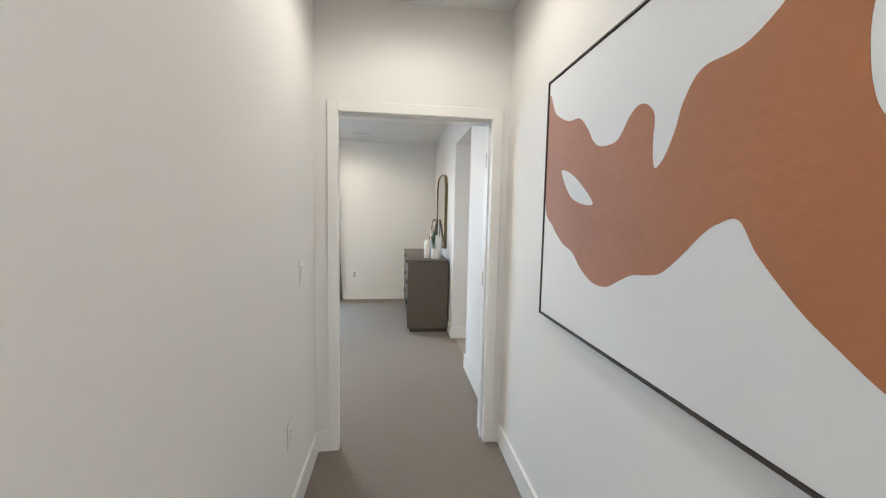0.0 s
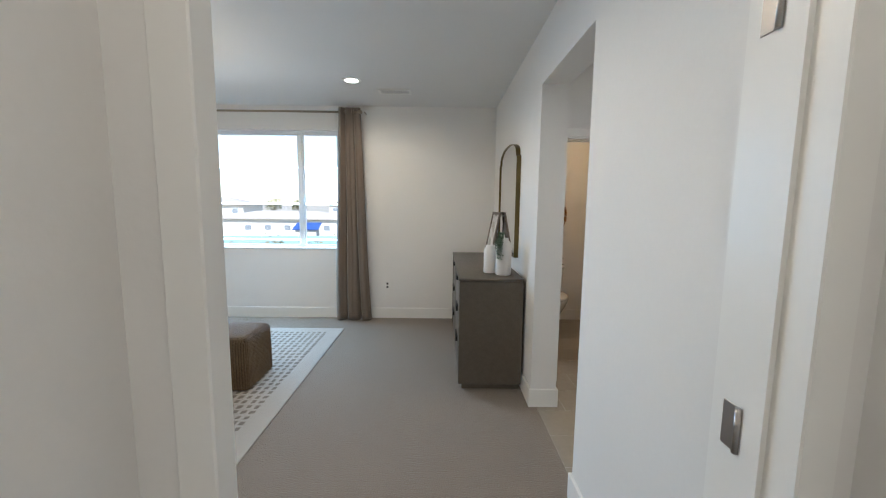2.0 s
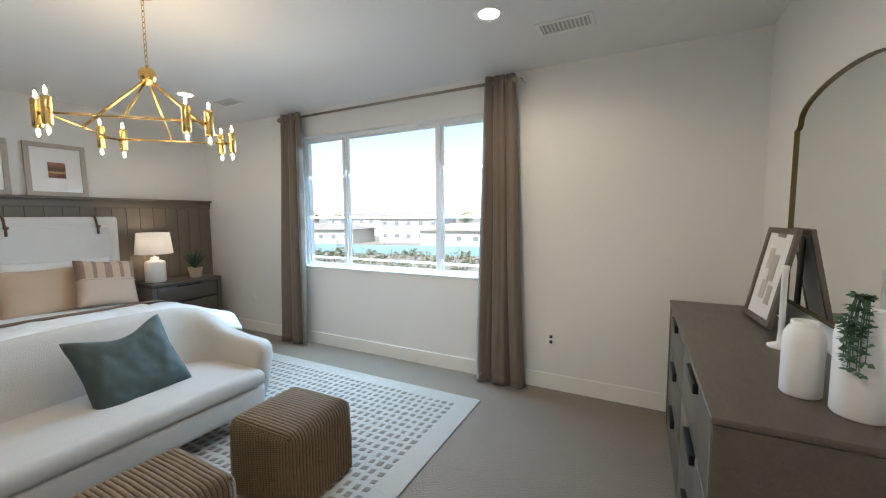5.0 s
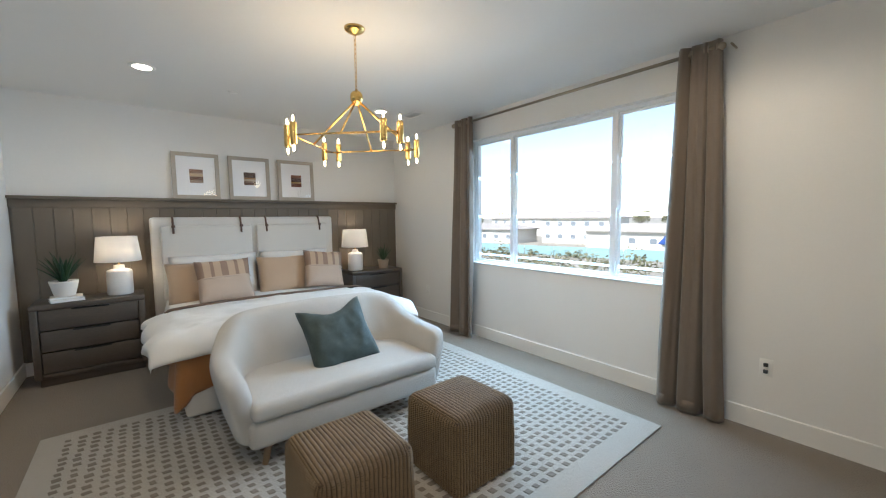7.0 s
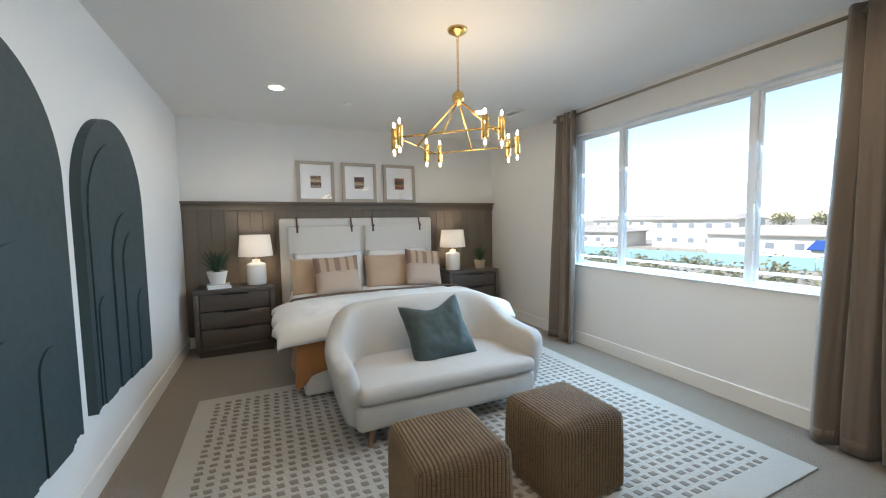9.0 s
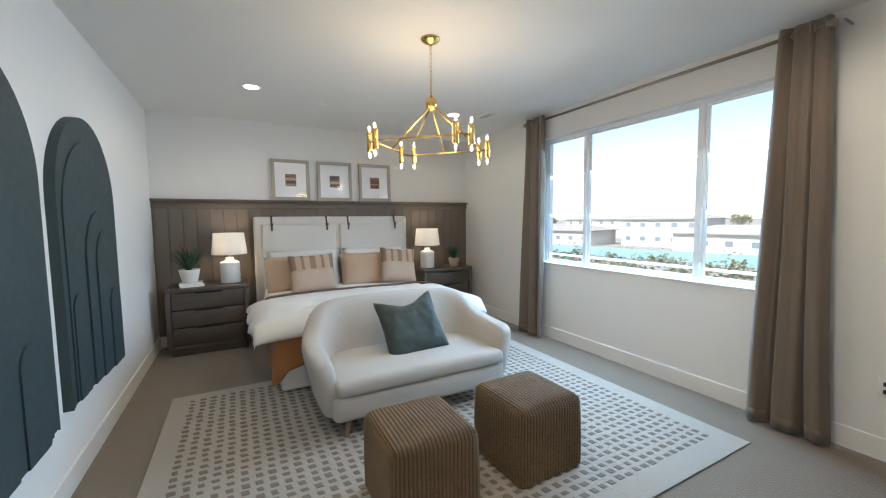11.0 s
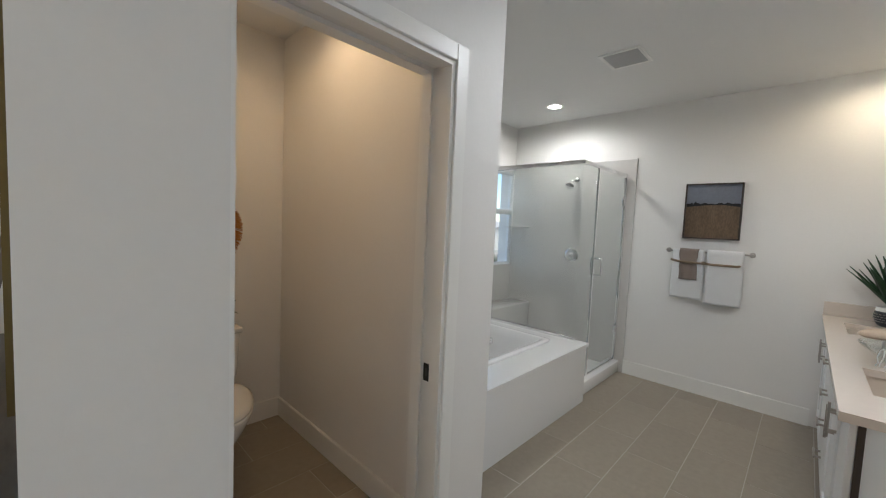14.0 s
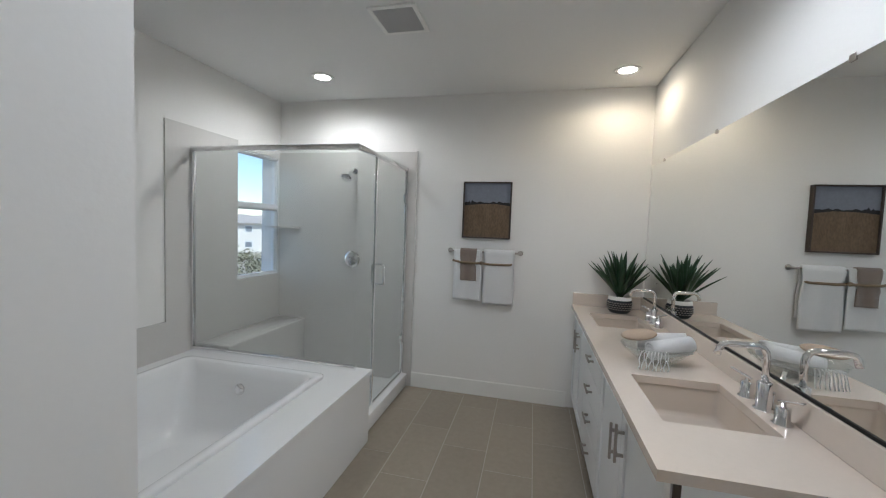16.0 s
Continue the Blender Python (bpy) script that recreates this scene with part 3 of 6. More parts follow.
casing("trim_door_bedroom", 0.150, 1.149, 2.063, YS, 0.016, 0.062, "white painted flat door casing")
jamb = bmesh.new()
for r in ((0.218, 0.236, 2.082, 2.124, 0, 2.063), (1.149, 1.167, 2.082, YS + 0.003, 0, 2.063), (0.236, 1.149, 2.082, YS + 0.003, 2.045, 2.063), (1.139, 1.149, 2.13, 2.17, 0, 2.045), (0.236, 1.139, 2.13, 2.17, 2.035, 2.045)):
    box(*r, bm=jamb)
structure("door_frame_hall", jamb, "trim", "white painted door jamb with stops", "door frame")
casing("trim_toilet_door", 1.56, 2.28, 2.02, 4.60, -0.014, 0.06, "white painted slim door casing")
jamb = bmesh.new()
for r in ((1.56, 1.575, 4.597, 4.753, 0, 2.02), (2.265, 2.28, 4.597, 4.65, 0, 2.02), (2.265, 2.28, 4.70, 4.753, 0, 2.02), (2.277, 2.28, 4.65, 4.70, 0, 2.02), (1.575, 2.265, 4.597, 4.65, 2.005, 2.02), (1.575, 2.265, 4.70, 4.753, 2.005, 2.02)):
    box(*r, bm=jamb)
structure("door_frame_toilet", jamb, "trim", "white painted split pocket door jamb", "door frame")


# ---- bedroom: window, curtains ----
def window(name, x0, x1, z0, z1, posts, rails, label, w=0.034, s=0.020, hw=0.022, back=0.0):
    """A white vinyl window in the outer wall: frame, posts at the given x, rails at the given z, and a pane in each field."""
    win = tagged(thing(name, label, "window", kind="structure"))
    y0, y1 = 6.46 - back, 6.53 - back
    s0, s1 = 6.475 - back, 6.515 - back
    bm = bmesh.new()
    for r in ((x0, x1, y0, y1, z0, z0 + w), (x0, x1, y0, y1, z1 - w, z1), (x0, x0 + w, y0, y1, z0 + w, z1 - w), (x1 - w, x1, y0, y1, z0 + w, z1 - w)):
        box(*r, bevel=0.004, seg=1, bm=bm)
    part("window_frame", bm, "vinyl", win)
    xs = [x0 + w] + posts + [x1 - w]
    for p in posts:
        part("window_post", box(p - hw, p + hw, y0 - 0.004, y1 - 0.004, z0 + w, z1 - w, 0.004, 1), "vinyl", win)
    zs = [z0 + w] + rails + [z1 - w]
    for p in rails:
        part("window_rail", box(x0 + w, x1 - w, y0 - 0.004, y1 - 0.004, p - 0.022, p + 0.022, 0.004, 1), "vinyl", win)
    for k, (a, b) in enumerate(zip(xs, xs[1:])):
        for c, d in zip(zs, zs[1:]):
            sash = bmesh.new()
            a1, b1 = a + (hw if a in posts else 0), b - (hw if b in posts else 0)
            c1, d1 = c + (0.022 if c in rails else 0), d - (0.022 if d in rails else 0)
            for r in ((a1, b1, s0, s1, c1, c1 + s), (a1, b1, s0, s1, d1 - s, d1), (a1, a1 + s, s0, s1, c1 + s, d1 - s), (b1 - s, b1, s0, s1, c1 + s, d1 - s)):
                box(*r, bevel=0.003, seg=1, bm=sash)
            sash = part("sash", sash, "vinyl", win)
            pane = part("pane", box(a1 + s - 0.004, b1 - s + 0.004, s0 + 0.018, s0 + 0.022, c1 + s - 0.004, d1 - s + 0.004), "glass", sash)
            pane.visible_shadow = False
    return win


win_1 = window("window_1", *WIN_BED, [-2.39, -1.215], [], "white vinyl slider window with three panes")
part("sash_lock", box(-1.195, -1.17, 6.435, 6.456, 1.52, 1.60, 0.004), "vinyl", win_1)
part("sash_lock", box(-1.198, -1.182, 6.44, 6.456, 1.27, 1.31, 0.003), "vinyl", win_1)
window("window_2", *WIN_BATH, [], [1.635], "white vinyl single-hung bathroom window", w=0.018, s=0.010, back=0.066)
structure("window_sill", box(WIN_BED[0] + 0.001, WIN_BED[1] - 0.001, 6.375, 6.46, WIN_BED[2], WIN_BED[2] + 0.018, 0.004), "trim", "white painted window sill", "sill")

rod = thing("curtain_rod", "slim brushed nickel curtain rod with ball ends", "curtain rod")
part("rod", tube([(-3.13, 6.27, 2.577), (-0.43, 6.27, 2.577)], 0.0125, 12), "rod", rod)
for x in (-3.16, -0.41):
    part("finial", move(lathe([(0, -0.03), (0.016, -0.026), (0.026, -0.01), (0.027, 0.008), (0.018, 0.024), (0, 0.03)], 16), pose(x, 6.27, 2.577, 0, 90, 0)), "rod", rod)
for x in (-3.21, -0.36):
    bm = tube([(x * 0.985 + 0.0, 6.384, 2.577), (x * 0.985, 6.27, 2.577)], 0.007, 8)
    part("bracket", bm, "rod", rod)


def curtain(label, t0, t1, b0, b1, folds, phase, seed):
    """A grommet curtain: pleated sheet from its rod to the floor, wider at the hem."""
    c = thing("curtain", label, "curtain", ((t0 + t1) / 2, 6.27, 0), group="curtains at the window")
    cx = (t0 + t1) / 2

    def at(u, v):
        z = 0.012 + v * 2.615
        k = 1 - v
        x = (t0 + (t1 - t0) * u) * (1 - k) + (b0 + (b1 - b0) * u) * k
        amp = (0.036 + 0.022 * (1 - v)) * (0.75 + 0.7 * noise.noise((u * 3.7 + seed, v * 0.6, seed)))
        wob = noise.noise((u * 2.2 + seed, v * 1.4, seed)) * 0.05 * (1 - v)
        ph = 2 * math.pi * folds * (u + 0.07 * math.sin(5 * u + seed)) + phase + 1.5 * (1 - 0.6 * v) * noise.noise((u * 2.6, v * 0.9, seed + 4))
        y = amp * math.sin(ph) + 0.010 * math.sin(2.3 * ph + seed) + 0.006 * noise.noise((u * 22, v * 1.6, seed))
        return Vector((x - cx + 0.018 * math.cos(ph) + wob * 0.5, y - 0.01 * (1 - v) + wob * 0.4, z))

    part("fabric", grid_sheet(at, 160, 44, 0.003), "linen", c)
    hem = grid_sheet(lambda u, v: at(u, 0.004 + 0.03 * v) + Vector((0, -0.004, 0)), 96, 2, 0.003)
    part("hem", hem, "linen", c)
    for k in range(int(folds * 2)):
        u = (k + 0.5) / (folds * 2)
        p = at(u, 0.978)
        part("grommet", move(lathe([(0.02, -0.003), (0.028, -0.003), (0.028, 0.003), (0.02, 0.003), (0.02, -0.003)], 14), Matrix.Translation((p.x, 0, 2.577)) @ pose(0, 0, 0, 0, 90, 0)), "rod", c)
    return c


curtain("taupe linen grommet curtain, drawn open, bunched narrow at the corner", -3.14, -2.85, -3.24, -2.84, 3.0, 0.4, 1.0)
curtain("taupe linen grommet curtain, drawn open, fanning towards the floor", -0.655, -0.42, -0.73, -0.31, 3.0, 1.4, 7.0)

# ---- bedroom: wainscot, pictures ----
wains = thing("wainscot", "olive-brown painted vertical board wainscot with ledge", "wainscot", (XW, 0, 0), kind="structure")
part("ledge", box(0.0, 0.075, YS + 0.002, YN - 0.002, 1.680, 1.707, 0.004), "greenwall", wains)
part("apron", box(0.0, 0.032, YS + 0.002, YN - 0.002, 1.600, 1.680, 0.004), "greenwall", wains)
part("backing", box(0.0, 0.008, YS + 0.002, YN - 0.002, 0.0, 1.600), "greenwall", wains)
part("base_rail", box(0.008, 0.034, YS + 0.018, YN - 0.018, 0.0, 0.145, 0.003), "greenwall", wains)


def framed(name, label, w, h, d, rim, frame_mat, mat_mat, at, m, inner=None):
    """A framed picture standing on its lower edge, facing +x before m: rim, mat, and the image inside."""
    f = thing(name, label, "picture")
    f.matrix_world = m
    bm = bmesh.new()
    for r in ((0, d, -w / 2, w / 2, 0, rim), (0, d, -w / 2, w / 2, h - rim, h), (0, d, -w / 2, -w / 2 + rim, rim, h - rim), (0, d, w / 2 - rim, w / 2, rim, h - rim)):
        box(*r, bevel=0.002, seg=1, bm=bm)
    part("frame", bm, frame_mat, f)
    part("mat_board", box(0.004, d - 0.012, -w / 2 + rim - 0.002, w / 2 - rim + 0.002, rim - 0.002, h - rim + 0.002), mat_mat, f)
    pane = part("pane", box(d - 0.008, d - 0.0055, -w / 2 + rim - 0.001, w / 2 - rim + 0.001, rim - 0.001, h - rim + 0.001), "glass", f)
    pane.visible_shadow = False
    return f


BANDS = [[("rust_a", (0.23, 0.13, 0.085), 0.30), ("sand_a", (0.50, 0.37, 0.23), 0.22), ("umber_a", (0.14, 0.065, 0.04), 0.28), ("grey_a", (0.34, 0.26, 0.21), 0.20)],
         [("umber_b", (0.10, 0.055, 0.04), 0.40), ("ochre_b", (0.40, 0.22, 0.09), 0.14), ("cream_b", (0.52, 0.42, 0.31), 0.16), ("brown_b", (0.16, 0.09, 0.06), 0.30)],
         [("rust_c", (0.30, 0.115, 0.055), 0.24), ("umber_c", (0.11, 0.05, 0.035), 0.34), ("ochre_c", (0.46, 0.27, 0.08), 0.12), ("wine_c", (0.20, 0.07, 0.045), 0.30)]]
for k, yc in enumerate((3.727, 4.285, 4.847)):
    f = framed("framed_print", ("oatmeal frame with a small rust-brown block print", "oatmeal frame with a small striped umber print", "oatmeal frame with a small dark red print")[k], 0.462, 0.52, 0.026, 0.042, "oatframe", "mat", None, pose(XW + 0.032, yc, 1.7075, 0, -2.2, 0))
    tagged(f, group="prints on the ledge")
    z = 0.335
    for nm, col, frac in BANDS[k]:
        M[nm] = surface("print_" + nm, col, 0.8, var=0.25, scale=25, bump=0.0)
        part("print_band", box(0.0145, 0.0158, -0.066, 0.066, z - 0.155 * frac, z - 0.0006), nm, f)
        z -= 0.155 * frac

# ---- bedroom: rug ----
rug = thing("rug", "cream wool rug with rows of small taupe dashes", "rug", (0, 0, 0))
RX0, RX1, RY0, RY1 = -3.105, -0.555, 2.576, 5.905
part("rug_body", box(RX0, RX1, RY0, RY1, 0.0005, 0.011, 0.004), "rug", rug)
bm = bmesh.new()
rnd = random.Random(4)
y = RY0 + 0.15
while y < RY1 - 0.12:
    x = RX0 + 0.14
    while x < RX1 - 0.12:
        dx, dy = 0.0165 + rnd.uniform(-0.004, 0.003), 0.0185 + rnd.uniform(-0.004, 0.003)
        jx, jy = rnd.uniform(-0.004, 0.004), rnd.uniform(-0.004, 0.004)
        q = [bm.verts.new((x + jx + sx * dx, y + jy + sy * dy + 0.004 * sx, 0.0112)) for sx, sy in ((-1, -1), (1, -1), (1, 1), (-1, 1))]
        q2 = [bm.verts.new((v.co.x * 0.9 + (x + jx) * 0.1, v.co.y * 0.9 + (y + jy) * 0.1, 0.0142)) for v in q]
        bm.faces.new(q2)
        for a in range(4):
            bm.faces.new((q[a], q[(a + 1) % 4], q2[(a + 1) % 4], q2[a]))
        x += 0.062
    y += 0.070
tagged(part("tufting", bm, "rugdash", rug, "raised taupe tufted dashes"), kind="stuff")


# ---- bedroom: bed ----
bed = thing("bed", "king bed with cream upholstered headboard and base", "bed", (-4.70, 4.266, 0))
hb = part("headboard", box(0.0, 0.115, -1.0, 1.0, 0.0, 1.497, 0.03, 4), "headlinen", bed, "cream linen headboard")
for s in (-1, 1):
    c = part("headboard_cushion", box(0.112, 0.165, s * 0.47 - 0.445, s * 0.47 + 0.445, 0.55, 1.405, 0.022, 4), "headlinen", hb, "cream linen hanging back cushion")
    for t in (-0.33, 0.33):
        bm = tube([(0.05, s * 0.47 + t, 1.498), (0.1, s * 0.47 + t, 1.500), (0.128, s * 0.47 + t, 1.48), (0.150, s * 0.47 + t, 1.42), (0.171, s * 0.47 + t, 1.385), (0.171, s * 0.47 + t, 1.32)], 0.011, 8)
        strap = part("strap", bm, "leather", hb, "brown leather strap")
        part("buckle", box(0.165, 0.188, s * 0.47 + t - 0.018, s * 0.47 + t + 0.018, 1.385, 1.41, 0.004), "leather", strap)
part("base", box(0.08, 1.955, -0.905, 0.905, 0.025, 0.335, 0.03, 3), "headlinen", bed, "cream upholstered bed base")
part("mattress", box(0.12, 1.93, -0.89, 0.89, 0.335, 0.615, 0.06, 4), "whitelinen", bed)


def cover(x0, x1, half, top, drop, seed, foot_drop, wrinkle=0.012, flare=0.06):
    """Bedding laid over the mattress from x0 to x1, hanging drop at both sides and foot_drop over the foot."""
    def at(u, v):
        s = 2 * v - 1
        over = max(0.0, abs(s) - 0.74) / 0.26
        out = math.copysign(min(abs(s) / 0.74, 1.0) * half, s)
        x = x0 + (x1 - x0) * u
        z = top + wrinkle * noise.noise((x * 3.2 + seed, out * 2.7, seed)) + 0.5 * wrinkle * noise.noise((x * 9 + seed, out * 8, seed))
        z -= 0.02 * (abs(out) / half) ** 6
        if over > 0:
            d = drop * (0.85 + 0.3 * noise.noise((x * 2.3, seed, s)))
            z = top - 0.02 - d * over ** 1.15
            out += math.copysign(flare * math.sin(min(1.0, over * 1.4) * math.pi / 2) + 0.022 * over * math.sin(x * 17 + seed + 2 * noise.noise((x * 2, seed, 9))), s)
        tail = max(0.0, u - 0.86) / 0.14
        if foot_drop and tail > 0:
            z -= foot_drop * tail ** 1.6 * (1 - 0.4 * over)
            x = x0 + (x1 - x0) * (0.86 + 0.14 * min(1.0, tail * 1.2) * 0.8)
        return Vector((x, out, z))
    return grid_sheet(at, 60, 72, 0.012)


part("sheet", cover(0.15, 1.2, 0.90, 0.628, 0.12, 2.0, 0.0, 0.006, 0.015), "whitelinen", bed, "white top sheet folded back")
part("fold_trim", cover(1.02, 1.085, 0.925, 0.690, 0.18, 2.2, 0.0, 0.006, 0.07), "brownrib", bed, "brown ribbed edge of the turned-back cover")


def hang(path, top, length, seed):
    """Cloth hanging from top along a path round the bed; length(k) gives its hem, k from 0 to 1."""
    def at(u, v):
        p = u * (len(path) - 1)
        i = min(int(p), len(path) - 2)
        a, b = Vector(path[i]), Vector(path[i + 1])
        q = a.lerp(b, p - i)
        d = (b - a).normalized()
        out = Vector((d.y, -d.x))
        w = 0.028 * v * math.sin(u * 46 + 2 * noise.noise((u * 5, seed, 1))) + 0.03 * v + 0.012 * noise.noise((u * 9, v * 3, seed))
        return Vector((q.x + out.x * w, q.y + out.y * w, top - length(u) * v + 0.012 * noise.noise((u * 13, seed, 4)) * v))
    return grid_sheet(at, 120, 14, 0.008)


def round_foot(half, x0, x1, r=0.09):
    """The path along one side, round the foot and up the other side."""
    a = [(x0 + (x1 - r - x0) * k / 10, -half) for k in range(10)]
    c = [(x1 - r + r * math.sin(radians(15 * k)), -half + r - r * math.cos(radians(15 * k))) for k in range(7)]
    f = [(x1, (-half + r) * (1 - k / 6)) for k in range(1, 6)]
    left = a + c + f
    return left + [(x1, 0.0)] + [(x, -y) for x, y in reversed(left)]


def blanket_hem(u):
    k = min(u, 1 - u)
    return 0.26 + 0.22 * max(0.0, 1 - abs(k - 0.29) / 0.17) - 0.06 * max(0.0, (k - 0.34) / 0.16)


bl = part("blanket", hang(round_foot(0.945, 1.30, 1.968), 0.575, blanket_hem, 5.0), "rust", bed, "rust-orange blanket hanging over the side")
part("duvet", cover(1.06, 2.03, 0.93, 0.662, 0.14, 9.0, 0.16, 0.034, 0.17), "whitelinen", bed, "rumpled white linen duvet")


def pillow(name, label, at, w, h, t, rx, ry, rz, material, seed, stripes=None):
    p = thing(name, label, "pillow", group="pillows on the bed")
    p.matrix_world = Matrix.Translation(at) @ pose(0, 0, 0, 0, 0, rz) @ pose(0, 0, 0, 0, ry, 0) @ pose(0, 0, 0, 0, 0, rx)
    bm = cushion(w, h, t, 0.45, 16, 0.008, seed)
    # stands on its edge, facing +x
    move(bm, Matrix(((0, 0, 1, 0), (1, 0, 0, 0), (0, 1, 0, 0), (0, 0, 0, 1))))
    if stripes:
        body = bm
        for f in body.faces:
            c = f.calc_center_median()
            if c.z > 0.02:
                u = (c.y / w + 0.5) * 9
                f.material_index = 1 if int(u) % 2 == 0 else 2
        me = bpy.data.meshes.new("cover")
        body.normal_update()
        body.to_mesh(me)
        body.free()
        for mm in stripes:
            me.materials.append(M[mm])
        ob = new("cover", me)
        ob.parent = p
        seam = tube([(0.5 * t * max(0.0, 1 - (2 * q / 12 - 1) ** 4) ** 0.35 * 0.995, (q / 12 - 0.5) * w * 0.96, 0.018) for q in range(13)], 0.005, 6)
        part("seam", seam, stripes[0], p)
    else:
        part("cover", bm, material, p)
    return p


pillow("pillow", "white sleeping pillow propped on the headboard", (-4.43, 3.83, 0.835), 0.86, 0.50, 0.17, 0, -16, 0, "whitelinen", 1)
pillow("pillow", "white sleeping pillow beside the middle of the headboard", (-4.43, 4.72, 0.835), 0.84, 0.50, 0.17, 0, -16, 0, "whitelinen", 2)
pillow("pillow", "tan linen pillow, mostly behind a striped cushion", (-4.30, 3.70, 0.80), 0.68, 0.45, 0.17, 0, -18, 4, "tan", 3)
pillow("pillow", "plain tan linen pillow with a smooth front", (-4.30, 4.56, 0.805), 0.66, 0.45, 0.17, 0, -18, -2, "tan", 4)
pillow("cushion", "tan cushion with brown striped upper half", (-4.10, 3.86, 0.825), 0.52, 0.46, 0.16, -3, -24, 5, None, 5, ["tanpale", "tanstripe", "tan"])
pillow("cushion", "tan striped cushion, tilted on its corner", (-4.13, 4.95, 0.845), 0.48, 0.47, 0.16, 14, -24, -16, None, 6, ["tanpale", "tanstripe", "tan"])


# ---- bedroom: nightstands and what stands on them ----
def nightstand(label, yc):
    n = thing("nightstand", label, "nightstand", (-4.70, yc, 0), group="nightstands beside the bed")
    w, d, h = 0.395, 0.44, 0.735
    bm = bmesh.new()
    for r in ((0.0, d, -w, w, h - 0.045, h), (0.0, d, -w, -w + 0.05, 0.075, h - 0.045), (0.0, d, w - 0.05, w, 0.075, h - 0.045), (0.0, d, -w + 0.05, w - 0.05, 0.075, 0.115), (0.0, 0.02, -w + 0.05, w - 0.05, 0.115, h - 0.045)):
        box(*r, bevel=0.006, seg=2, bm=bm)
    part("body", bm, "nightwood", n)
    part("plinth", box(0.02, d - 0.03, -w + 0.03, w - 0.03, 0.0, 0.075, 0.003), "nightwood", n)
    hh = (h - 0.045 - 0.115) / 3
    for k in range(3):
        z0 = 0.115 + k * hh + 0.006
        dr = part("drawer", box(0.03, d - 0.012, -w + 0.056, w - 0.056, z0, z0 + hh - 0.010, 0.004), "nightwood", n)
        # the cutout is not modelled; a black block gives its shade
        part("pull_recess", box(d - 0.03, d - 0.0085, -0.13, 0.13, z0 + hh - 0.026, z0 + hh - 0.0095, 0.003), "black", dr, "black block drawn as the shaded finger cutout")
    return n


nightstand("dark brown wooden nightstand with three drawers", 2.785)
nightstand("dark brown wooden nightstand in the window corner", 5.79)


def table_lamp(label, y, x=-4.5):
    l = thing("table_lamp", label, "lamp", (x, y, 0.736), group="bedside lamps")
    part("base", lathe([(0, 0), (0.098, 0), (0.103, 0.006), (0.103, 0.222), (0.097, 0.24), (0.062, 0.254), (0.045, 0.258), (0.043, 0.29), (0.02, 0.294), (0, 0.294)], 24), "ceramic", l, "white textured ceramic drum base")
    part("neck", tube([(0, 0, 0.29), (0, 0, 0.37)], 0.008, 10), "brass", l)
    part("shade", lathe([(0.186, 0.33), (0.160, 0.575), (0.157, 0.575), (0.183, 0.33), (0.186, 0.33)], 40), "shade", l, "lit off-white drum shade")
    b = part("bulb", lathe([(0, 0.37), (0.012, 0.37), (0.02, 0.40), (0.028, 0.43), (0.02, 0.458), (0, 0.464)], 12), "bulb", l)
    lamp = new("table_lamp_light", bpy.data.lights.new("table_lamp_light", "POINT"))
    lamp.data.energy, lamp.data.color, lamp.data.shadow_soft_size = LAMP_W, (1.0, 0.82, 0.62), 0.035
    lamp.matrix_world = pose(x, y, 0.736 + 0.49)
    return l


LAMP_W = 1.2
table_lamp("white ceramic table lamp with lit linen shade", 3.0)
table_lamp("white ceramic table lamp, lit, beside a potted succulent", 5.555)


def blades(n, length, width, spread, seed, curl=0.25, material_thick=0.003, up=0.0):
    """A rosette of tapered, folded blades from one root."""
    r = random.Random(seed)
    bm = bmesh.new()
    for k in range(n):
        a = 2 * math.pi * (k * 0.381966) + r.uniform(-0.2, 0.2)
        tilt = spread * (0.15 + 0.85 * ((k + 0.5) / n) ** 0.8) + r.uniform(-0.06, 0.06)
        L, w = length * r.uniform(0.8, 1.08) * (1 - 0.12 * k / n), width * r.uniform(0.85, 1.1)
        rows = []
        for i in range(7):
            s = i / 6
            th = tilt + curl * s * s
            rad, z = L * s * math.sin(th), L * s * math.cos(th) + up
            ww = w * (1 - s ** 2.2) * (0.75 + 0.5 * s) + 0.0006
            c = Vector((math.cos(a) * rad, math.sin(a) * rad, z))
            side = Vector((-math.sin(a), math.cos(a), 0)) * ww
            mid = Vector((math.cos(a) * math.cos(th), math.sin(a) * math.cos(th), -math.sin(th))) * ww * 0.45
            rows.append([bm.verts.new(c - side), bm.verts.new(c + mid), bm.verts.new(c + side)])
        for p, q in zip(rows, rows[1:]):
            for j in range(2):
                bm.faces.new((p[j], p[j + 1], q[j + 1], q[j])).smooth = True
    thicken(bm, material_thick)
    return bm


def pot_plant(label, at, pot, pot_mat, leaves, leaf_mat, soil_z, soil_r, name="potted_plant"):
    p = thing(name, label, "plant", at)
    part("pot", lathe(pot, 28), pot_mat, p)
    part("soil", lathe([(0, soil_z - 0.01), (soil_r, soil_z - 0.01), (soil_r, soil_z), (0, soil_z + 0.008)], 20), "soil", p)
    part("leaves", leaves, leaf_mat, p)
    return p


bk = thing("book", "white closed book lying on the nightstand", "book", (-4.40, 2.62, 0.736), 12)
part("pages", box(-0.078, 0.082, -0.108, 0.112, 0.003, 0.020), "paper", bk)
for z in (0.0, 0.020):
    part("cover", box(-0.085, 0.085, -0.115, 0.115, z, z + 0.003, 0.001, 1), "paper", bk)
bk = thing("book", "second pale book stacked on the first", "book", (-4.40, 2.62, 0.7592), 4)
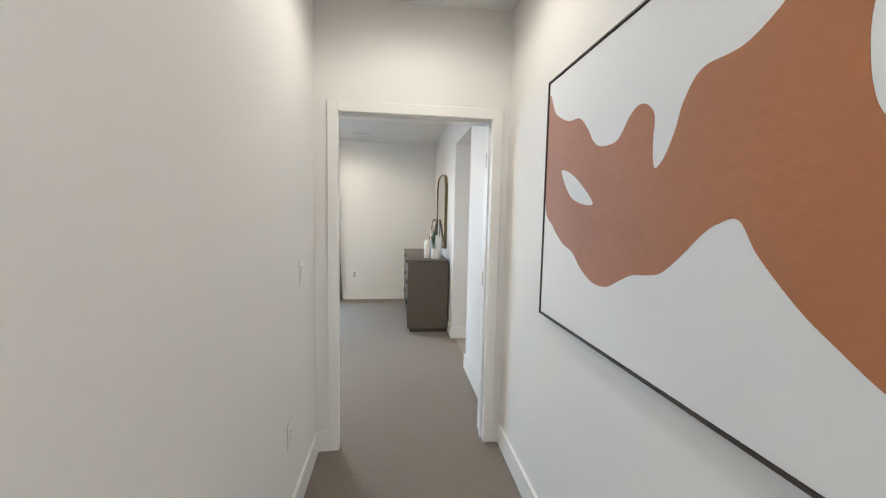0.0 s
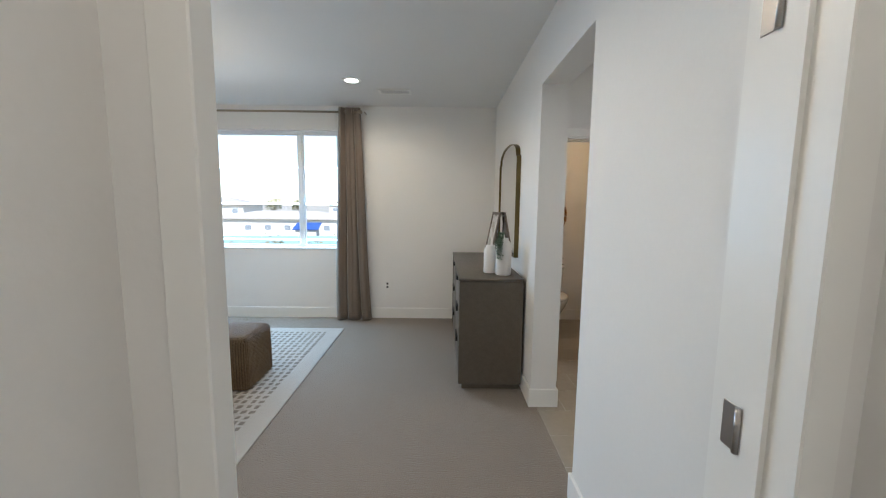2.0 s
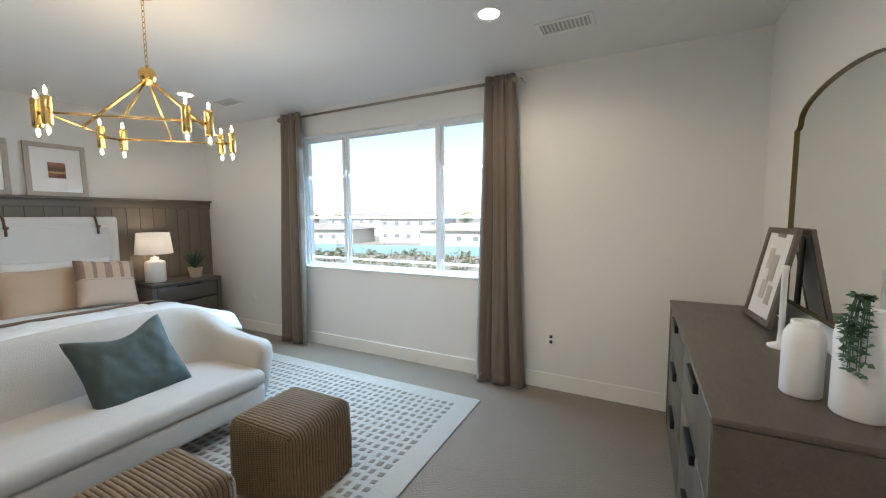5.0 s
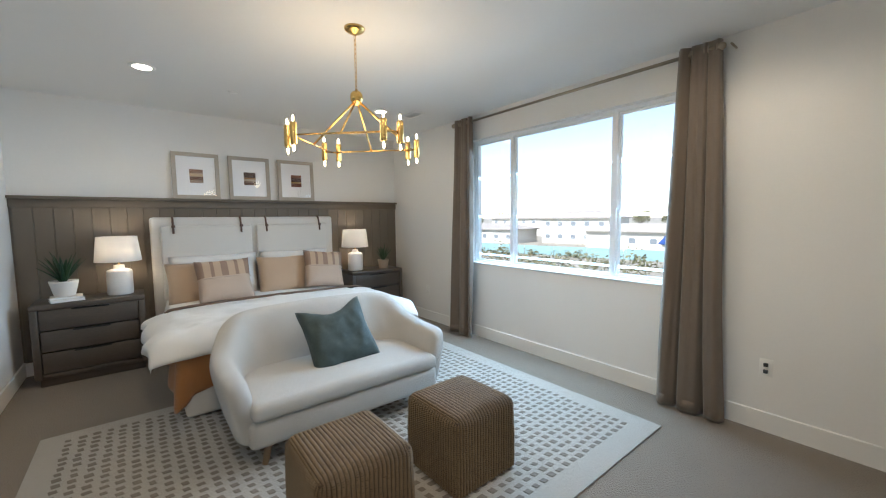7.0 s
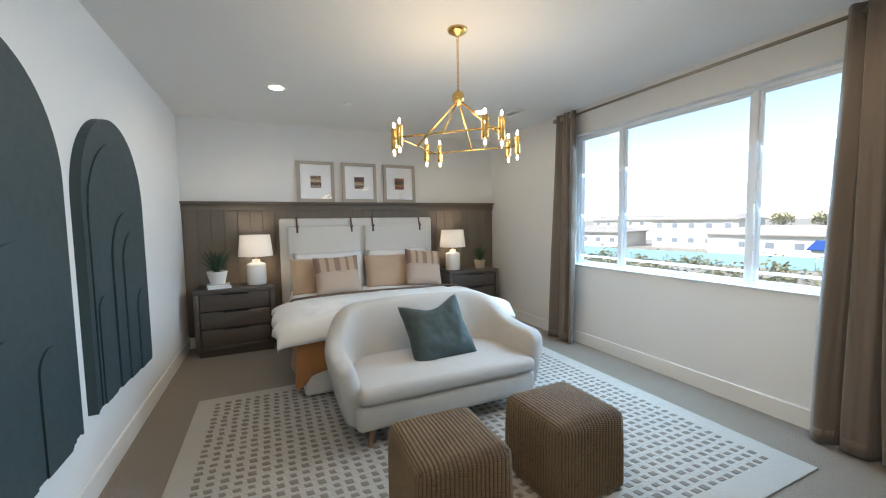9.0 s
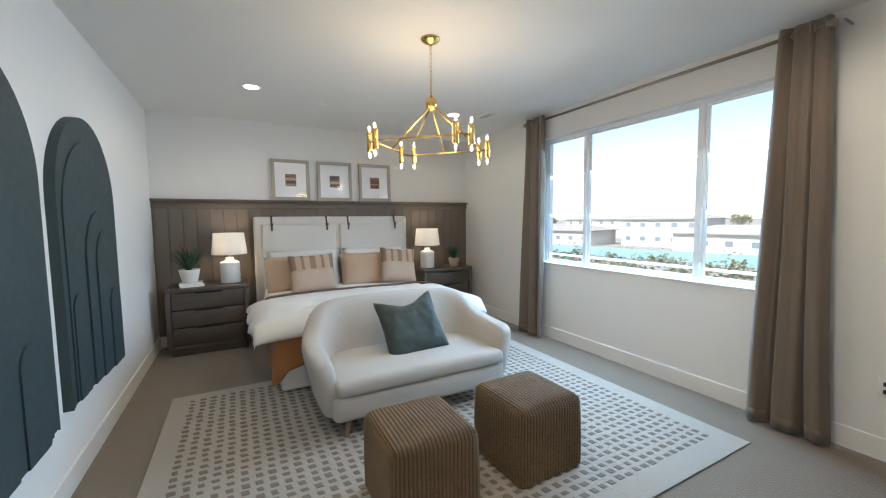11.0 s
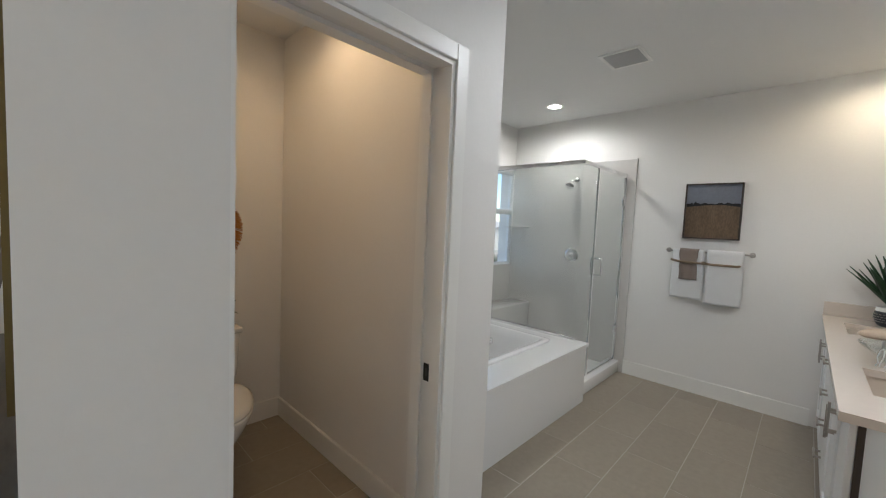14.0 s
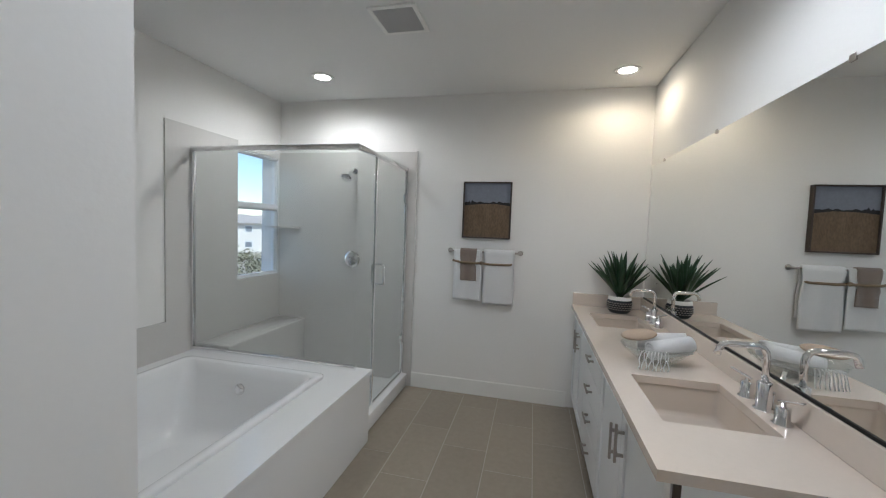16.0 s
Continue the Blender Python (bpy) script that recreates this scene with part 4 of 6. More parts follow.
part("pages", box(-0.076, 0.078, -0.105, 0.106, 0.003, 0.020), "paper", bk)
for z in (0.0, 0.020):
    part("cover", box(-0.08, 0.08, -0.11, 0.11, z, z + 0.003, 0.001, 1), "speckle", bk)
pot_plant("succulent in a white tapered pot on two books", (-4.41, 2.61, 0.7825), [(0, 0), (0.07, 0), (0.074, 0.01), (0.1, 0.125), (0.103, 0.14), (0.092, 0.14), (0.088, 0.12), (0.0, 0.115)], "ceramic",
          blades(24, 0.29, 0.019, 0.72, 3, 0.08, up=0.115), "agave", 0.126, 0.089)
pot_plant("spiky succulent in a small clay pot", (-4.42, 5.96, 0.7355), [(0, 0), (0.06, 0), (0.063, 0.01), (0.082, 0.12), (0.085, 0.128), (0.074, 0.128), (0.072, 0.11), (0.0, 0.105)], "clay",
          blades(22, 0.25, 0.017, 0.7, 9, 0.08, up=0.105), "agave", 0.115, 0.073)


# ---- bedroom: sofa, stools ----
def sofa():
    s = thing("loveseat", "cream boucle loveseat with rounded tub back, on wooden legs", "sofa", (-2.17, 4.255, 0))
    # shell: a rounded band running from arm to arm round the back, x ahead
    half, back, front = 0.70, -0.30, 0.335
    path = []
    n = 72
    for k in range(n + 1):
        u = k / n
        L1, R = 0.34, 0.30
        straight = front - (back + R)
        arc = math.pi / 2 * R
        mid = 2 * (half - R)
        total = 2 * straight + 2 * arc + mid
        d = u * total
        if d < straight:
            p, nr = (front - d, -half), (0, -1)
        elif d < straight + arc:
            a = (d - straight) / R
            p, nr = (back + R - R * math.sin(a), -half + R - R * math.cos(a)), (-math.sin(a), -math.cos(a))
        elif d < straight + arc + mid:
            q = d - straight - arc
            p, nr = (back, -half + R + q), (-1, 0)
        elif d < straight + 2 * arc + mid:
            a = (d - straight - arc - mid) / R
            p, nr = (back + R - R * math.cos(a), half - R + R * math.sin(a)), (-math.cos(a), math.sin(a))
        else:
            q = d - straight - 2 * arc - mid
            p, nr = (back + R + q, half), (0, 1)
        w = abs(2 * u - 1)
        rise = 1 / (1 + math.exp((w - 0.56) * 22))
        path.append((p, nr, 0.575 + 0.03 * (1 - w) + 0.215 * rise, w))
    bm = bmesh.new()
    rings, m = [], 28
    for k, (p, nr, top, w) in enumerate(path):
        cap = min(k, n - k)
        sc = (0.55, 0.80, 0.93, 1.0)[min(cap, 3)]
        zb = 0.138
        zc, b, a = (top + zb) / 2, (top - zb) / 2, 0.078
        ring = []
        for j in range(m):
            t = 2 * math.pi * j / m
            ct, st = math.cos(t), math.sin(t)
            ex = 0.5
            cx, cz = math.copysign(abs(ct) ** ex, ct), math.copysign(abs(st) ** ex, st)
            z = zc + b * cz * sc ** 0.5
            off = a * cx * sc + 0.13 * ((z - zb) / 0.6) - 0.06
            ring.append(bm.verts.new((p[0] + nr[0] * off, p[1] + nr[1] * off, z)))
        rings.append(ring)
    for a, b in zip(rings, rings[1:]):
        for j in range(m):
            bm.faces.new((a[j], a[(j + 1) % m], b[(j + 1) % m], b[j]))
    bm.faces.new(rings[0])
    bm.faces.new(list(reversed(rings[-1])))
    bmesh.ops.recalc_face_normals(bm, faces=bm.faces[:])
    part("shell", smooth(bm), "boucle", s)
    part("base", box(-0.30, 0.372, -0.67, 0.67, 0.135, 0.312, 0.045, 4), "boucle", s)
    seat = box(-0.27, 0.392, -0.655, 0.655, 0.302, 0.412, 0.045, 5)
    bmesh.ops.subdivide_edges(seat, edges=[e for e in seat.edges if e.calc_length() > 0.3], cuts=10, use_grid_fill=True)
    for v in seat.verts:
        if v.co.z > 0.33:
            v.co.z += 0.022 * max(0, 1 - (v.co.y / 0.66) ** 2) * max(0, 1 - ((v.co.x - 0.05) / 0.36) ** 2)
    part("seat_cushion", smooth(seat), "boucle", s, "thick cream boucle seat cushion")
    for x in (-0.26, 0.285):
        for y in (-0.55, 0.55):
            part("leg", tube([(x * 0.93, y * 0.97, 0.18), (x * 1.06, y * 1.06, 0.0115)], 0.02, 12, radii=[0.026, 0.017]), "oak", s, "round tapered oak leg")
    return s


sofa()
cu = thing("cushion", "dark teal velvet cushion leaning on the loveseat back", "pillow")
cu.matrix_world = Matrix.Translation((-2.195, 4.295, 0.600)) @ pose(0, 0, 0, 0, 0, -4) @ pose(0, 0, 0, 0, -33, 0) @ pose(0, 0, 0, 8, 0, 0)
part("cover", move(cushion(0.50, 0.50, 0.15, 0.5, 26, 0.014, 3.0, 0.075), Matrix(((0, 0, 1, 0), (1, 0, 0, 0), (0, 1, 0, 0), (0, 0, 0, 1)))), "teal", cu)


def wicker_stool():
    """A cube with rounded edges, covered in ribs of small woven strands."""
    s = thing("stool", "square woven wicker cube stool on the rug", "stool", group="wicker stools")
    h, w, n = 0.425, 0.23, 230
    bm = bmesh.new()

    def rounded(q):
        r = 0.03 + 0.025 * max(0.0, q.z / h - 0.5) * 2
        c = Vector((max(-w + r, min(w - r, q.x)), max(-w + r, min(w - r, q.y)), min(h - r, max(r, q.z))))
        d = (q - c).normalized()
        return c + d * r, d

    def face(fn, phase):
        vs, depth = [], {}
        for i in range(n + 1):
            line = []
            for j in range(n + 1):
                q, a, b = fn(i / n, j / n)
                p, nrm = rounded(q)
                if q.z > h - 1e-6:
                    p.z += 0.012 * max(0.0, 1 - (q.x / w) ** 2) * max(0.0, 1 - (q.y / w) ** 2)
                a += 0.0016 * noise.noise((b * 22, a * 9, phase))
                rib = a / 0.0205
                k = math.floor(rib)
                strand = b / 0.0108 + 0.5 * (k % 2) + 0.25 * noise.noise((k * 1.7, b * 30, phase))
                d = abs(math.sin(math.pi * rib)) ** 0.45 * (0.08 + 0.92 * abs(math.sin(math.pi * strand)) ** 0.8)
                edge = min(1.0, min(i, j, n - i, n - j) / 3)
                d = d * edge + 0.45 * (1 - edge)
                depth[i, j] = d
                line.append(bm.verts.new(p + nrm * (0.0105 * d - 0.008)))
            vs.append(line)
        for i in range(n):
            for j in range(n):
                f = bm.faces.new((vs[i][j], vs[i + 1][j], vs[i + 1][j + 1], vs[i][j + 1]))
                f.smooth = True
                # shade painted in: deep faces between strands take the dark colour
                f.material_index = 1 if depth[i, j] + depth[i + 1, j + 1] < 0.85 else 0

    for k in range(4):
        m = Matrix.Rotation(k * math.pi / 2, 3, "Z")
        face(lambda u, v, m=m: (m @ Vector((w, (2 * u - 1) * w, v * h)), u * 2 * w, v * h), k)
    face(lambda u, v: (Vector(((2 * u - 1) * w, (2 * v - 1) * w, h)), v * 2 * w, u * 2 * w), 5)
    bmesh.ops.remove_doubles(bm, verts=[v for v in bm.verts if v.is_boundary], dist=0.0006)
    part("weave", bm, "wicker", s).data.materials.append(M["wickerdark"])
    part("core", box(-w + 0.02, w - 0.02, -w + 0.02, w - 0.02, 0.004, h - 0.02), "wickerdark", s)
    return s


st = wicker_stool()
st.matrix_world = pose(-1.135, 4.57, 0.0115, 0, 0, 1)
copy_thing(st, pose(-1.13, 3.868, 0.0115, 0, 0, -1))

# ---- bedroom: dresser and what stands on it ----
dr = thing("dresser", "grey-brown wooden dresser with six drawers", "dresser", (0, 0, 0))
X0, X1, Y0, Y1, ZT = 0.73, 1.232, 4.425, 6.082, 0.91
part("top", box(X0 - 0.004, X1, Y0 - 0.006, Y1 + 0.006, ZT - 0.022, ZT, 0.003), "drawerwood", dr)
for r in ((X0, X1, Y0, Y0 + 0.035, 0.05, ZT - 0.024), (X0, X1, Y1 - 0.035, Y1, 0.05, ZT - 0.024)):
    part("side_panel", box(*r, bevel=0.003, seg=1), "drawerwood", dr)
part("carcass", box(X0 + 0.03, X1 - 0.002, Y0 + 0.0355, Y1 - 0.0355, 0.051, ZT - 0.025), "drawerwood", dr)
part("plinth", box(X0 + 0.03, X1 - 0.01, Y0 + 0.03, Y1 - 0.03, 0.0, 0.05), "drawerwood", dr)
ym = (Y0 + Y1) / 2
for a, b in ((Y0 + 0.038, ym - 0.003), (ym + 0.003, Y1 - 0.038)):
    for k in range(3):
        z0 = 0.062 + k * 0.272
        d = part("drawer", box(X0 + 0.006, X0 + 0.028, a, b, z0, z0 + 0.264, 0.003), "drawerwood", dr)
        part("handle", box(X0 - 0.012, X0 + 0.010, (a + b) / 2 - 0.11, (a + b) / 2 + 0.11, z0 + 0.226, z0 + 0.266, 0.003), "black", d, "black metal tab pull")

mi = thing("wall_mirror", "arched wall mirror with bronze frame above the dresser", "mirror", (XE, 5.278, 1.025))


def mirror_outline(w, shoulder, rise, dip=0.045, n=18, inset=0.0):
    """Half-width w; straight sides to the shoulder, a small step in, then a low arch; (y, z) pairs."""
    a = [(-w + inset, inset), (w - inset, inset), (w - inset, shoulder - inset * 0.6)]
    for k in range(5):
        t = k / 4 * math.pi / 2
        a.append((w - inset - dip * math.sin(t) , shoulder - inset * 0.6 + 0.03 * (1 - math.cos(t))))
    w2 = w - inset - dip
    for k in range(1, n):
        t = k / n * math.pi
        a.append((w2 * math.cos(t), shoulder - inset * 0.6 + 0.03 + (rise - 0.03 - inset * 0.4) * math.sin(t) ** 0.85))
    for k in range(4, -1, -1):
        t = k / 4 * math.pi / 2
        a.append((-w + inset + dip * math.sin(t), shoulder - inset * 0.6 + 0.03 * (1 - math.cos(t))))
    a.append((-w + inset, shoulder - inset * 0.6 - 0.001))
    return a


outer, inner = mirror_outline(0.478, 0.872, 0.145), mirror_outline(0.478, 0.872, 0.145, inset=0.007)
bm = bmesh.new()
A = [bm.verts.new((0, y, z)) for y, z in outer]
Bv = [bm.verts.new((-0.038, y, z)) for y, z in outer]
C = [bm.verts.new((-0.038, y, z)) for y, z in inner]
D = [bm.verts.new((-0.026, y, z)) for y, z in inner]
for k in range(len(A)):
    j = (k + 1) % len(A)
    for p, q in ((A, Bv), (Bv, C), (C, D)):
        bm.faces.new((p[k], p[j], q[j], q[k]))
bmesh.ops.recalc_face_normals(bm, faces=bm.faces[:])
part("frame", bm, "mirrorframe", mi)
bm = bmesh.new()
f = bm.faces.new([bm.verts.new((-0.027, y, z)) for y, z in inner])
ext = bmesh.ops.extrude_face_region(bm, geom=[f])
bmesh.ops.translate(bm, verts=[v for v in ext["geom"] if isinstance(v, bmesh.types.BMVert)], vec=(0.02, 0, 0))
bmesh.ops.recalc_face_normals(bm, faces=bm.faces[:])
part("glass", bm, "mirror", mi, "clear mirror glass")

va = thing("vase", "tall matte white ceramic bottle vase with trailing sprig", "vase", (1.098, 4.612, 0.9105))
part("body", lathe([(0, 0), (0.060, 0), (0.064, 0.006), (0.064, 0.228), (0.061, 0.248), (0.050, 0.270), (0.038, 0.284), (0.036, 0.290), (0.036, 0.302), (0.032, 0.302), (0.030, 0.27), (0, 0.26)], 32), "matte_ceramic", va)
r = random.Random(8)
lf = bmesh.new()
for s in range(15):
    a = 4.15 + r.uniform(-0.42, 0.42)
    pts, reach, fall = [], r.uniform(0.05, 0.075), r.uniform(0.05, 0.26)
    for k in range(9):
        t = k / 8
        rad = 0.016 + reach * math.sin(t * math.pi * 0.62)
        z = 0.302 + 0.045 * math.sin(min(1, t * 2.2) * math.pi) - fall * max(0, t - 0.22) ** 1.3
        pts.append(Vector((math.cos(a) * rad, math.sin(a) * rad, z)))
    part("stem", tube(pts, 0.0012, 5), "vine", va)
    for k in range(1, 9):
        for sd in (-1, 1, 0.3):
            p = pts[k]
            e = Vector((math.cos(a + sd * 1.1), math.sin(a + sd * 1.1), r.uniform(-0.5, 0.4))).normalized()
            L = r.uniform(0.012, 0.021)
            cr = e.cross(Vector((r.uniform(-1, 1), r.uniform(-1, 1), 1))).normalized() * L * 0.42
            q = [lf.verts.new(p + e * 0.003), lf.verts.new(p + e * L * 0.55 + cr), lf.verts.new(p + e * L * 1.15), lf.verts.new(p + e * L * 0.55 - cr)]
            lf.faces.new(q)
part("foliage", lf, "vine", va, "small grey-green trailing leaves")
va = thing("vase", "short matte white ceramic jar with narrow neck", "vase", (0.998, 4.71, 0.9105))
part("body", lathe([(0, 0), (0.048, 0), (0.052, 0.006), (0.052, 0.172), (0.049, 0.195), (0.038, 0.216), (0.034, 0.222), (0.034, 0.234), (0.029, 0.234), (0.027, 0.2), (0, 0.19)], 32), "matte_ceramic", va)
cs = thing("candlestick", "slim white ceramic candlestick behind the vases", "candlestick", (1.078, 5.22, 0.9105))
part("stick", lathe([(0, 0), (0.045, 0), (0.045, 0.01), (0.014, 0.024), (0.011, 0.06), (0.011, 0.32), (0.0135, 0.335), (0.0135, 0.35), (0, 0.35)], 20), "matte_ceramic", cs)
fr = framed("framed_print", "small grey wood frame with abstract print, leaning", 0.36, 0.50, 0.02, 0.03, "greyframe", "mat", None,
            Matrix.Translation((1.108, 5.70, 0.9105)) @ pose(0, 0, 0, 0, 0, 180 + 4) @ pose(0, 0, 0, 0, -11, 0))
for k, (a, b, c, d) in enumerate(((-0.07, 0.0, 0.12, 0.22), (-0.03, 0.05, 0.22, 0.36), (-0.08, -0.02, 0.28, 0.39), (0.02, 0.08, 0.10, 0.20))):
    part("print_shape", box(0.0085, 0.0098, a, b, c, d, 0.0), "taupetowel" if k % 2 else "oatframe", fr)
part("easel_back", move(box(-0.006, 0.0, -0.05, 0.05, 0.02, 0.46, 0.002), Matrix.Translation((0.002, 0, 0)) @ pose(0, 0, 0, 0, 12, 0) @ Matrix.Translation((-0.088, 0, 0.012))), "darkframe", fr, "dark easel leg")


# ---- bedroom: arch panels ----
def arch_outline(x0, x1, z0, apex, n=28, scallop=0.0):
    """Straight sides under a round head; scallop is the depth of the waves along its foot."""
    c, w = (x0 + x1) / 2, (x1 - x0) / 2
    rh = w
    out = [(x0, z0)] + [(x0 + (x1 - x0) * k / 40, z0 + scallop * abs(math.sin(math.pi * k / 8)) ** 0.6) for k in range(1, 40) if scallop] + [(x1, z0)]
    for k in range(n + 1):
        t = math.pi * k / n
        out.append((c + w * math.cos(t), apex - rh + rh * math.sin(t)))
    return out


def arch_panel(label, x, apex, bottom, layers):
    a = thing("arch_panel", label, "wall panel", (x, YS, 0), group="green arch panels")
    part("board", prism(arch_outline(-0.51, 0.51, bottom, apex, scallop=0.022), 0.045), "archgreen", a)
    for k, (x0, x1, top, y0, y1) in enumerate(layers):
        part("relief", move(prism(arch_outline(x0, x1, bottom + 0.024, top), y1 - y0), Matrix.Translation((0, y0, 0))), "archgreen", a, "raised arch layer")
    return a


arch_panel("dark green layered wooden arch panel on the wall", -2.59, 2.075, 0.445, [(-0.46, 0.46, 1.93, 0.045, 0.053), (-0.40, 0.20, 1.52, 0.053, 0.064), (-0.36, 0.06, 1.40, 0.064, 0.074), (-0.34, -0.12, 1.0, 0.074, 0.084), (0.27, 0.44, 1.05, 0.053, 0.061)])
arch_panel("taller dark green layered wooden arch panel", -1.39, 2.14, 0.43, [(-0.44, 0.49, 1.88, 0.045, 0.054), (-0.38, 0.30, 1.46, 0.054, 0.065), (-0.33, 0.24, 1.38, 0.065, 0.074), (-0.02, 0.20, 1.05, 0.074, 0.084), (-0.30, -0.10, 0.95, 0.074, 0.082)])


# ---- bedroom: chandelier ----
ch = thing("chandelier", "brass square chandelier with pairs of double bulbs", "chandelier", (-1.855, 4.325, 0), 0)
part("canopy", lathe([(0, 2.632), (0.012, 2.632), (0.02, 2.638), (0.05, 2.652), (0.064, 2.664), (0.066, CEIL - 0.0005), (0, CEIL - 0.0005)], 28), "brass", ch)
for k in range(12):
    z = 2.634 - k * 0.0287
    pts = [(0.0075 * math.cos(t), 0, z - 0.017 + 0.017 * math.sin(t)) for t in [2 * math.pi * q / 12 for q in range(13)]]
    part("chain_link", move(tube(pts, 0.0022, 6, caps=False), pose(0, 0, 0, 0, 0, 90 * (k % 2) + 20)), "brass", ch)
part("hub", lathe([(0, 2.192), (0.014, 2.194), (0.018, 2.2), (0.029, 2.208), (0.039, 2.226), (0.041, 2.243), (0.039, 2.26), (0.029, 2.276), (0.01, 2.284), (0.006, 2.298), (0, 2.299)], 24), "brass", ch)
RR, ZR = 0.43, 1.952
corners = [(RR, 0), (0, RR), (-RR, 0), (0, -RR)]
for k in range(4):
    a, b = Vector((*corners[k], ZR)), Vector((*corners[(k + 1) % 4], ZR))
    part("ring_bar", tube([a, b], 0.0058, 8), "brass", ch)
    mid = (a + b) / 2
    part("strut", tube([(mid.x * 0.07, mid.y * 0.07, 2.21), mid], 0.0075, 4), "brass", ch, "flat brass strut")
    side = Vector((-corners[k][1], corners[k][0], 0)).normalized()
    part("arm", tube([a - side * 0.055, a + side * 0.055], 0.0065, 8), "brass", ch)
    for e in (-0.055, 0.055):
        c = Matrix.Translation((corners[k][0] + side.x * e, corners[k][1] + side.y * e, ZR))
        lt = part("candle_tube", move(lathe([(0, -0.062), (0.018, -0.062), (0.0195, -0.058), (0.0195, 0.058), (0.018, 0.062), (0, 0.062)], 18), c), "brass", ch)
        for sgn in (1, -1):
            flip = c @ pose(0, 0, 0, 0 if sgn > 0 else 180, 0, 0) @ Matrix.Translation((0, 0, 0.062))
            part("bulb", move(lathe([(0.009, 0.0), (0.0135, 0.01), (0.0135, 0.036), (0.009, 0.049), (0.0, 0.054)], 14), flip), "bulbglass", lt, "clear tubular bulb")
            part("filament", move(lathe([(0, 0.008), (0.0055, 0.01), (0.0065, 0.03), (0.003, 0.038), (0, 0.039)], 8), flip), "bulb", lt, "glowing filament")
lamp = new("chandelier_light", bpy.data.lights.new("chandelier_light", "POINT"))
lamp.data.energy, lamp.data.color, lamp.data.shadow_soft_size = CHANDELIER_W, (1.0, 0.72, 0.42), 0.25
lamp.matrix_world = pose(-1.855, 4.325, 1.99)


# ---- small fixtures ----
def downlight(x, y):
    d = thing("downlight", "round recessed ceiling downlight, lit", "downlight", (x, y, CEIL), group="recessed downlights")
    part("ring", lathe([(0.062, -0.006), (0.086, -0.006), (0.09, -0.0005), (0.062, -0.0005)], 32), "trim", d)
    part("lens", lathe([(0, -0.0045), (0.0615, -0.0045), (0.0615, -0.0008), (0, -0.0008)], 32), "lens", d, "glowing lens")


# includes a fixture for the added, unseen bathroom lamp at (3.30, 3.80)
for x, y in DOWNLIGHTS:
    downlight(x, y)


def grille(name, label, x0, x1, y0, y1, slats, along_x=True, mat="trim"):
    g = thing(name, label, "vent", ((x0 + x1) / 2, (y0 + y1) / 2, CEIL))
    a, b = (x1 - x0) / 2, (y1 - y0) / 2
    bm = bmesh.new()
    for r in ((-a, a, -b, -b + 0.025), (-a, a, b - 0.025, b), (-a, -a + 0.025, -b + 0.025, b - 0.025), (a - 0.025, a, -b + 0.025, b - 0.025)):
        box(*r, -0.010, -0.0005, 0.002, 1, bm)
    part("frame", bm, "trim", g)
    part("backing", box(-a + 0.025, a - 0.025, -b + 0.025, b - 0.025, -0.002, -0.0006), "ventgrey", g)
    for k in range(slats):
        t = (k + 0.5) / slats
        if along_x:
            yy = -b + 0.025 + t * 2 * (b - 0.025)
            s = box(-a + 0.026, a - 0.026, -0.006, 0.006, -0.001, 0.001)
            move(s, Matrix.Translation((0, yy, -0.0068)) @ pose(0, 0, 0, 35, 0, 0))
        else:
            xx = -a + 0.025 + t * 2 * (a - 0.025)
            s = box(-0.006, 0.006, -b + 0.026, b - 0.026, -0.001, 0.001)
            move(s, Matrix.Translation((xx, 0, -0.0068)) @ pose(0, 0, 0, 0, 35, 0))
        part("slat", s, "trim" if mat == "trim" else mat, g)
    return g


grille("ceiling_vent", "white louvred ceiling air vent near the dresser", -0.10, 0.245, 5.66, 5.84, 12, False)
grille("ceiling_vent", "grey louvred ceiling air vent over the window", -3.46, -3.17, 5.70, 5.85, 9, True)
# flat covers of concealed ceiling sprinklers
sm = thing("smoke_detector", "small flat white concealed sprinkler plate on the ceiling", "sprinkler", (-3.68, 3.95, CEIL))
part("disc", lathe([(0, -0.008), (0.038, -0.008), (0.042, -0.004), (0.042, -0.0005), (0, -0.0005)], 24), "trim", sm)
sm = thing("smoke_detector", "small flat white sprinkler plate near the doorway", "sprinkler", (-0.25, 3.72, CEIL))
part("disc", lathe([(0, -0.012), (0.05, -0.012), (0.056, -0.006), (0.056, -0.0005), (0, -0.0005)], 24), "trim", sm)


def wall_plate(name, label, at, turn, kind, category):
    """A wall plate facing +x before its turn."""
    p = thing(name, label, category)
    p.matrix_world = Matrix.Translation(at) @ pose(0, 0, 0, 0, 0, turn)
    part("plate", box(0.0003, 0.006, -0.036, 0.036, -0.058, 0.058, 0.003), "plate", p)
    if kind == "outlet":
        for z in (-0.02, 0.02):
            s = part("socket", box(0.006, 0.0075, -0.017, 0.017, z - 0.014, z + 0.014, 0.002), "plate", p)
            for y in (-0.006, 0.006):
                part("slot", box(0.0072, 0.0079, y - 0.0012, y + 0.0012, z - 0.004, z + 0.006), "slot", s)
    elif kind == "switch":
        part("rocker", move(box(0.006, 0.010, -0.017, 0.017, -0.034, 0.034, 0.002), pose(0, 0, 0, 0, 3, 0)), "plate", p)
    elif kind == "jack":
        for z in (-0.025, 0.02):
            part("socket", box(0.006, 0.022, -0.012, 0.012, z - 0.012, z + 0.012, 0.003), "slot", p, "dark plug in the socket")
    return p


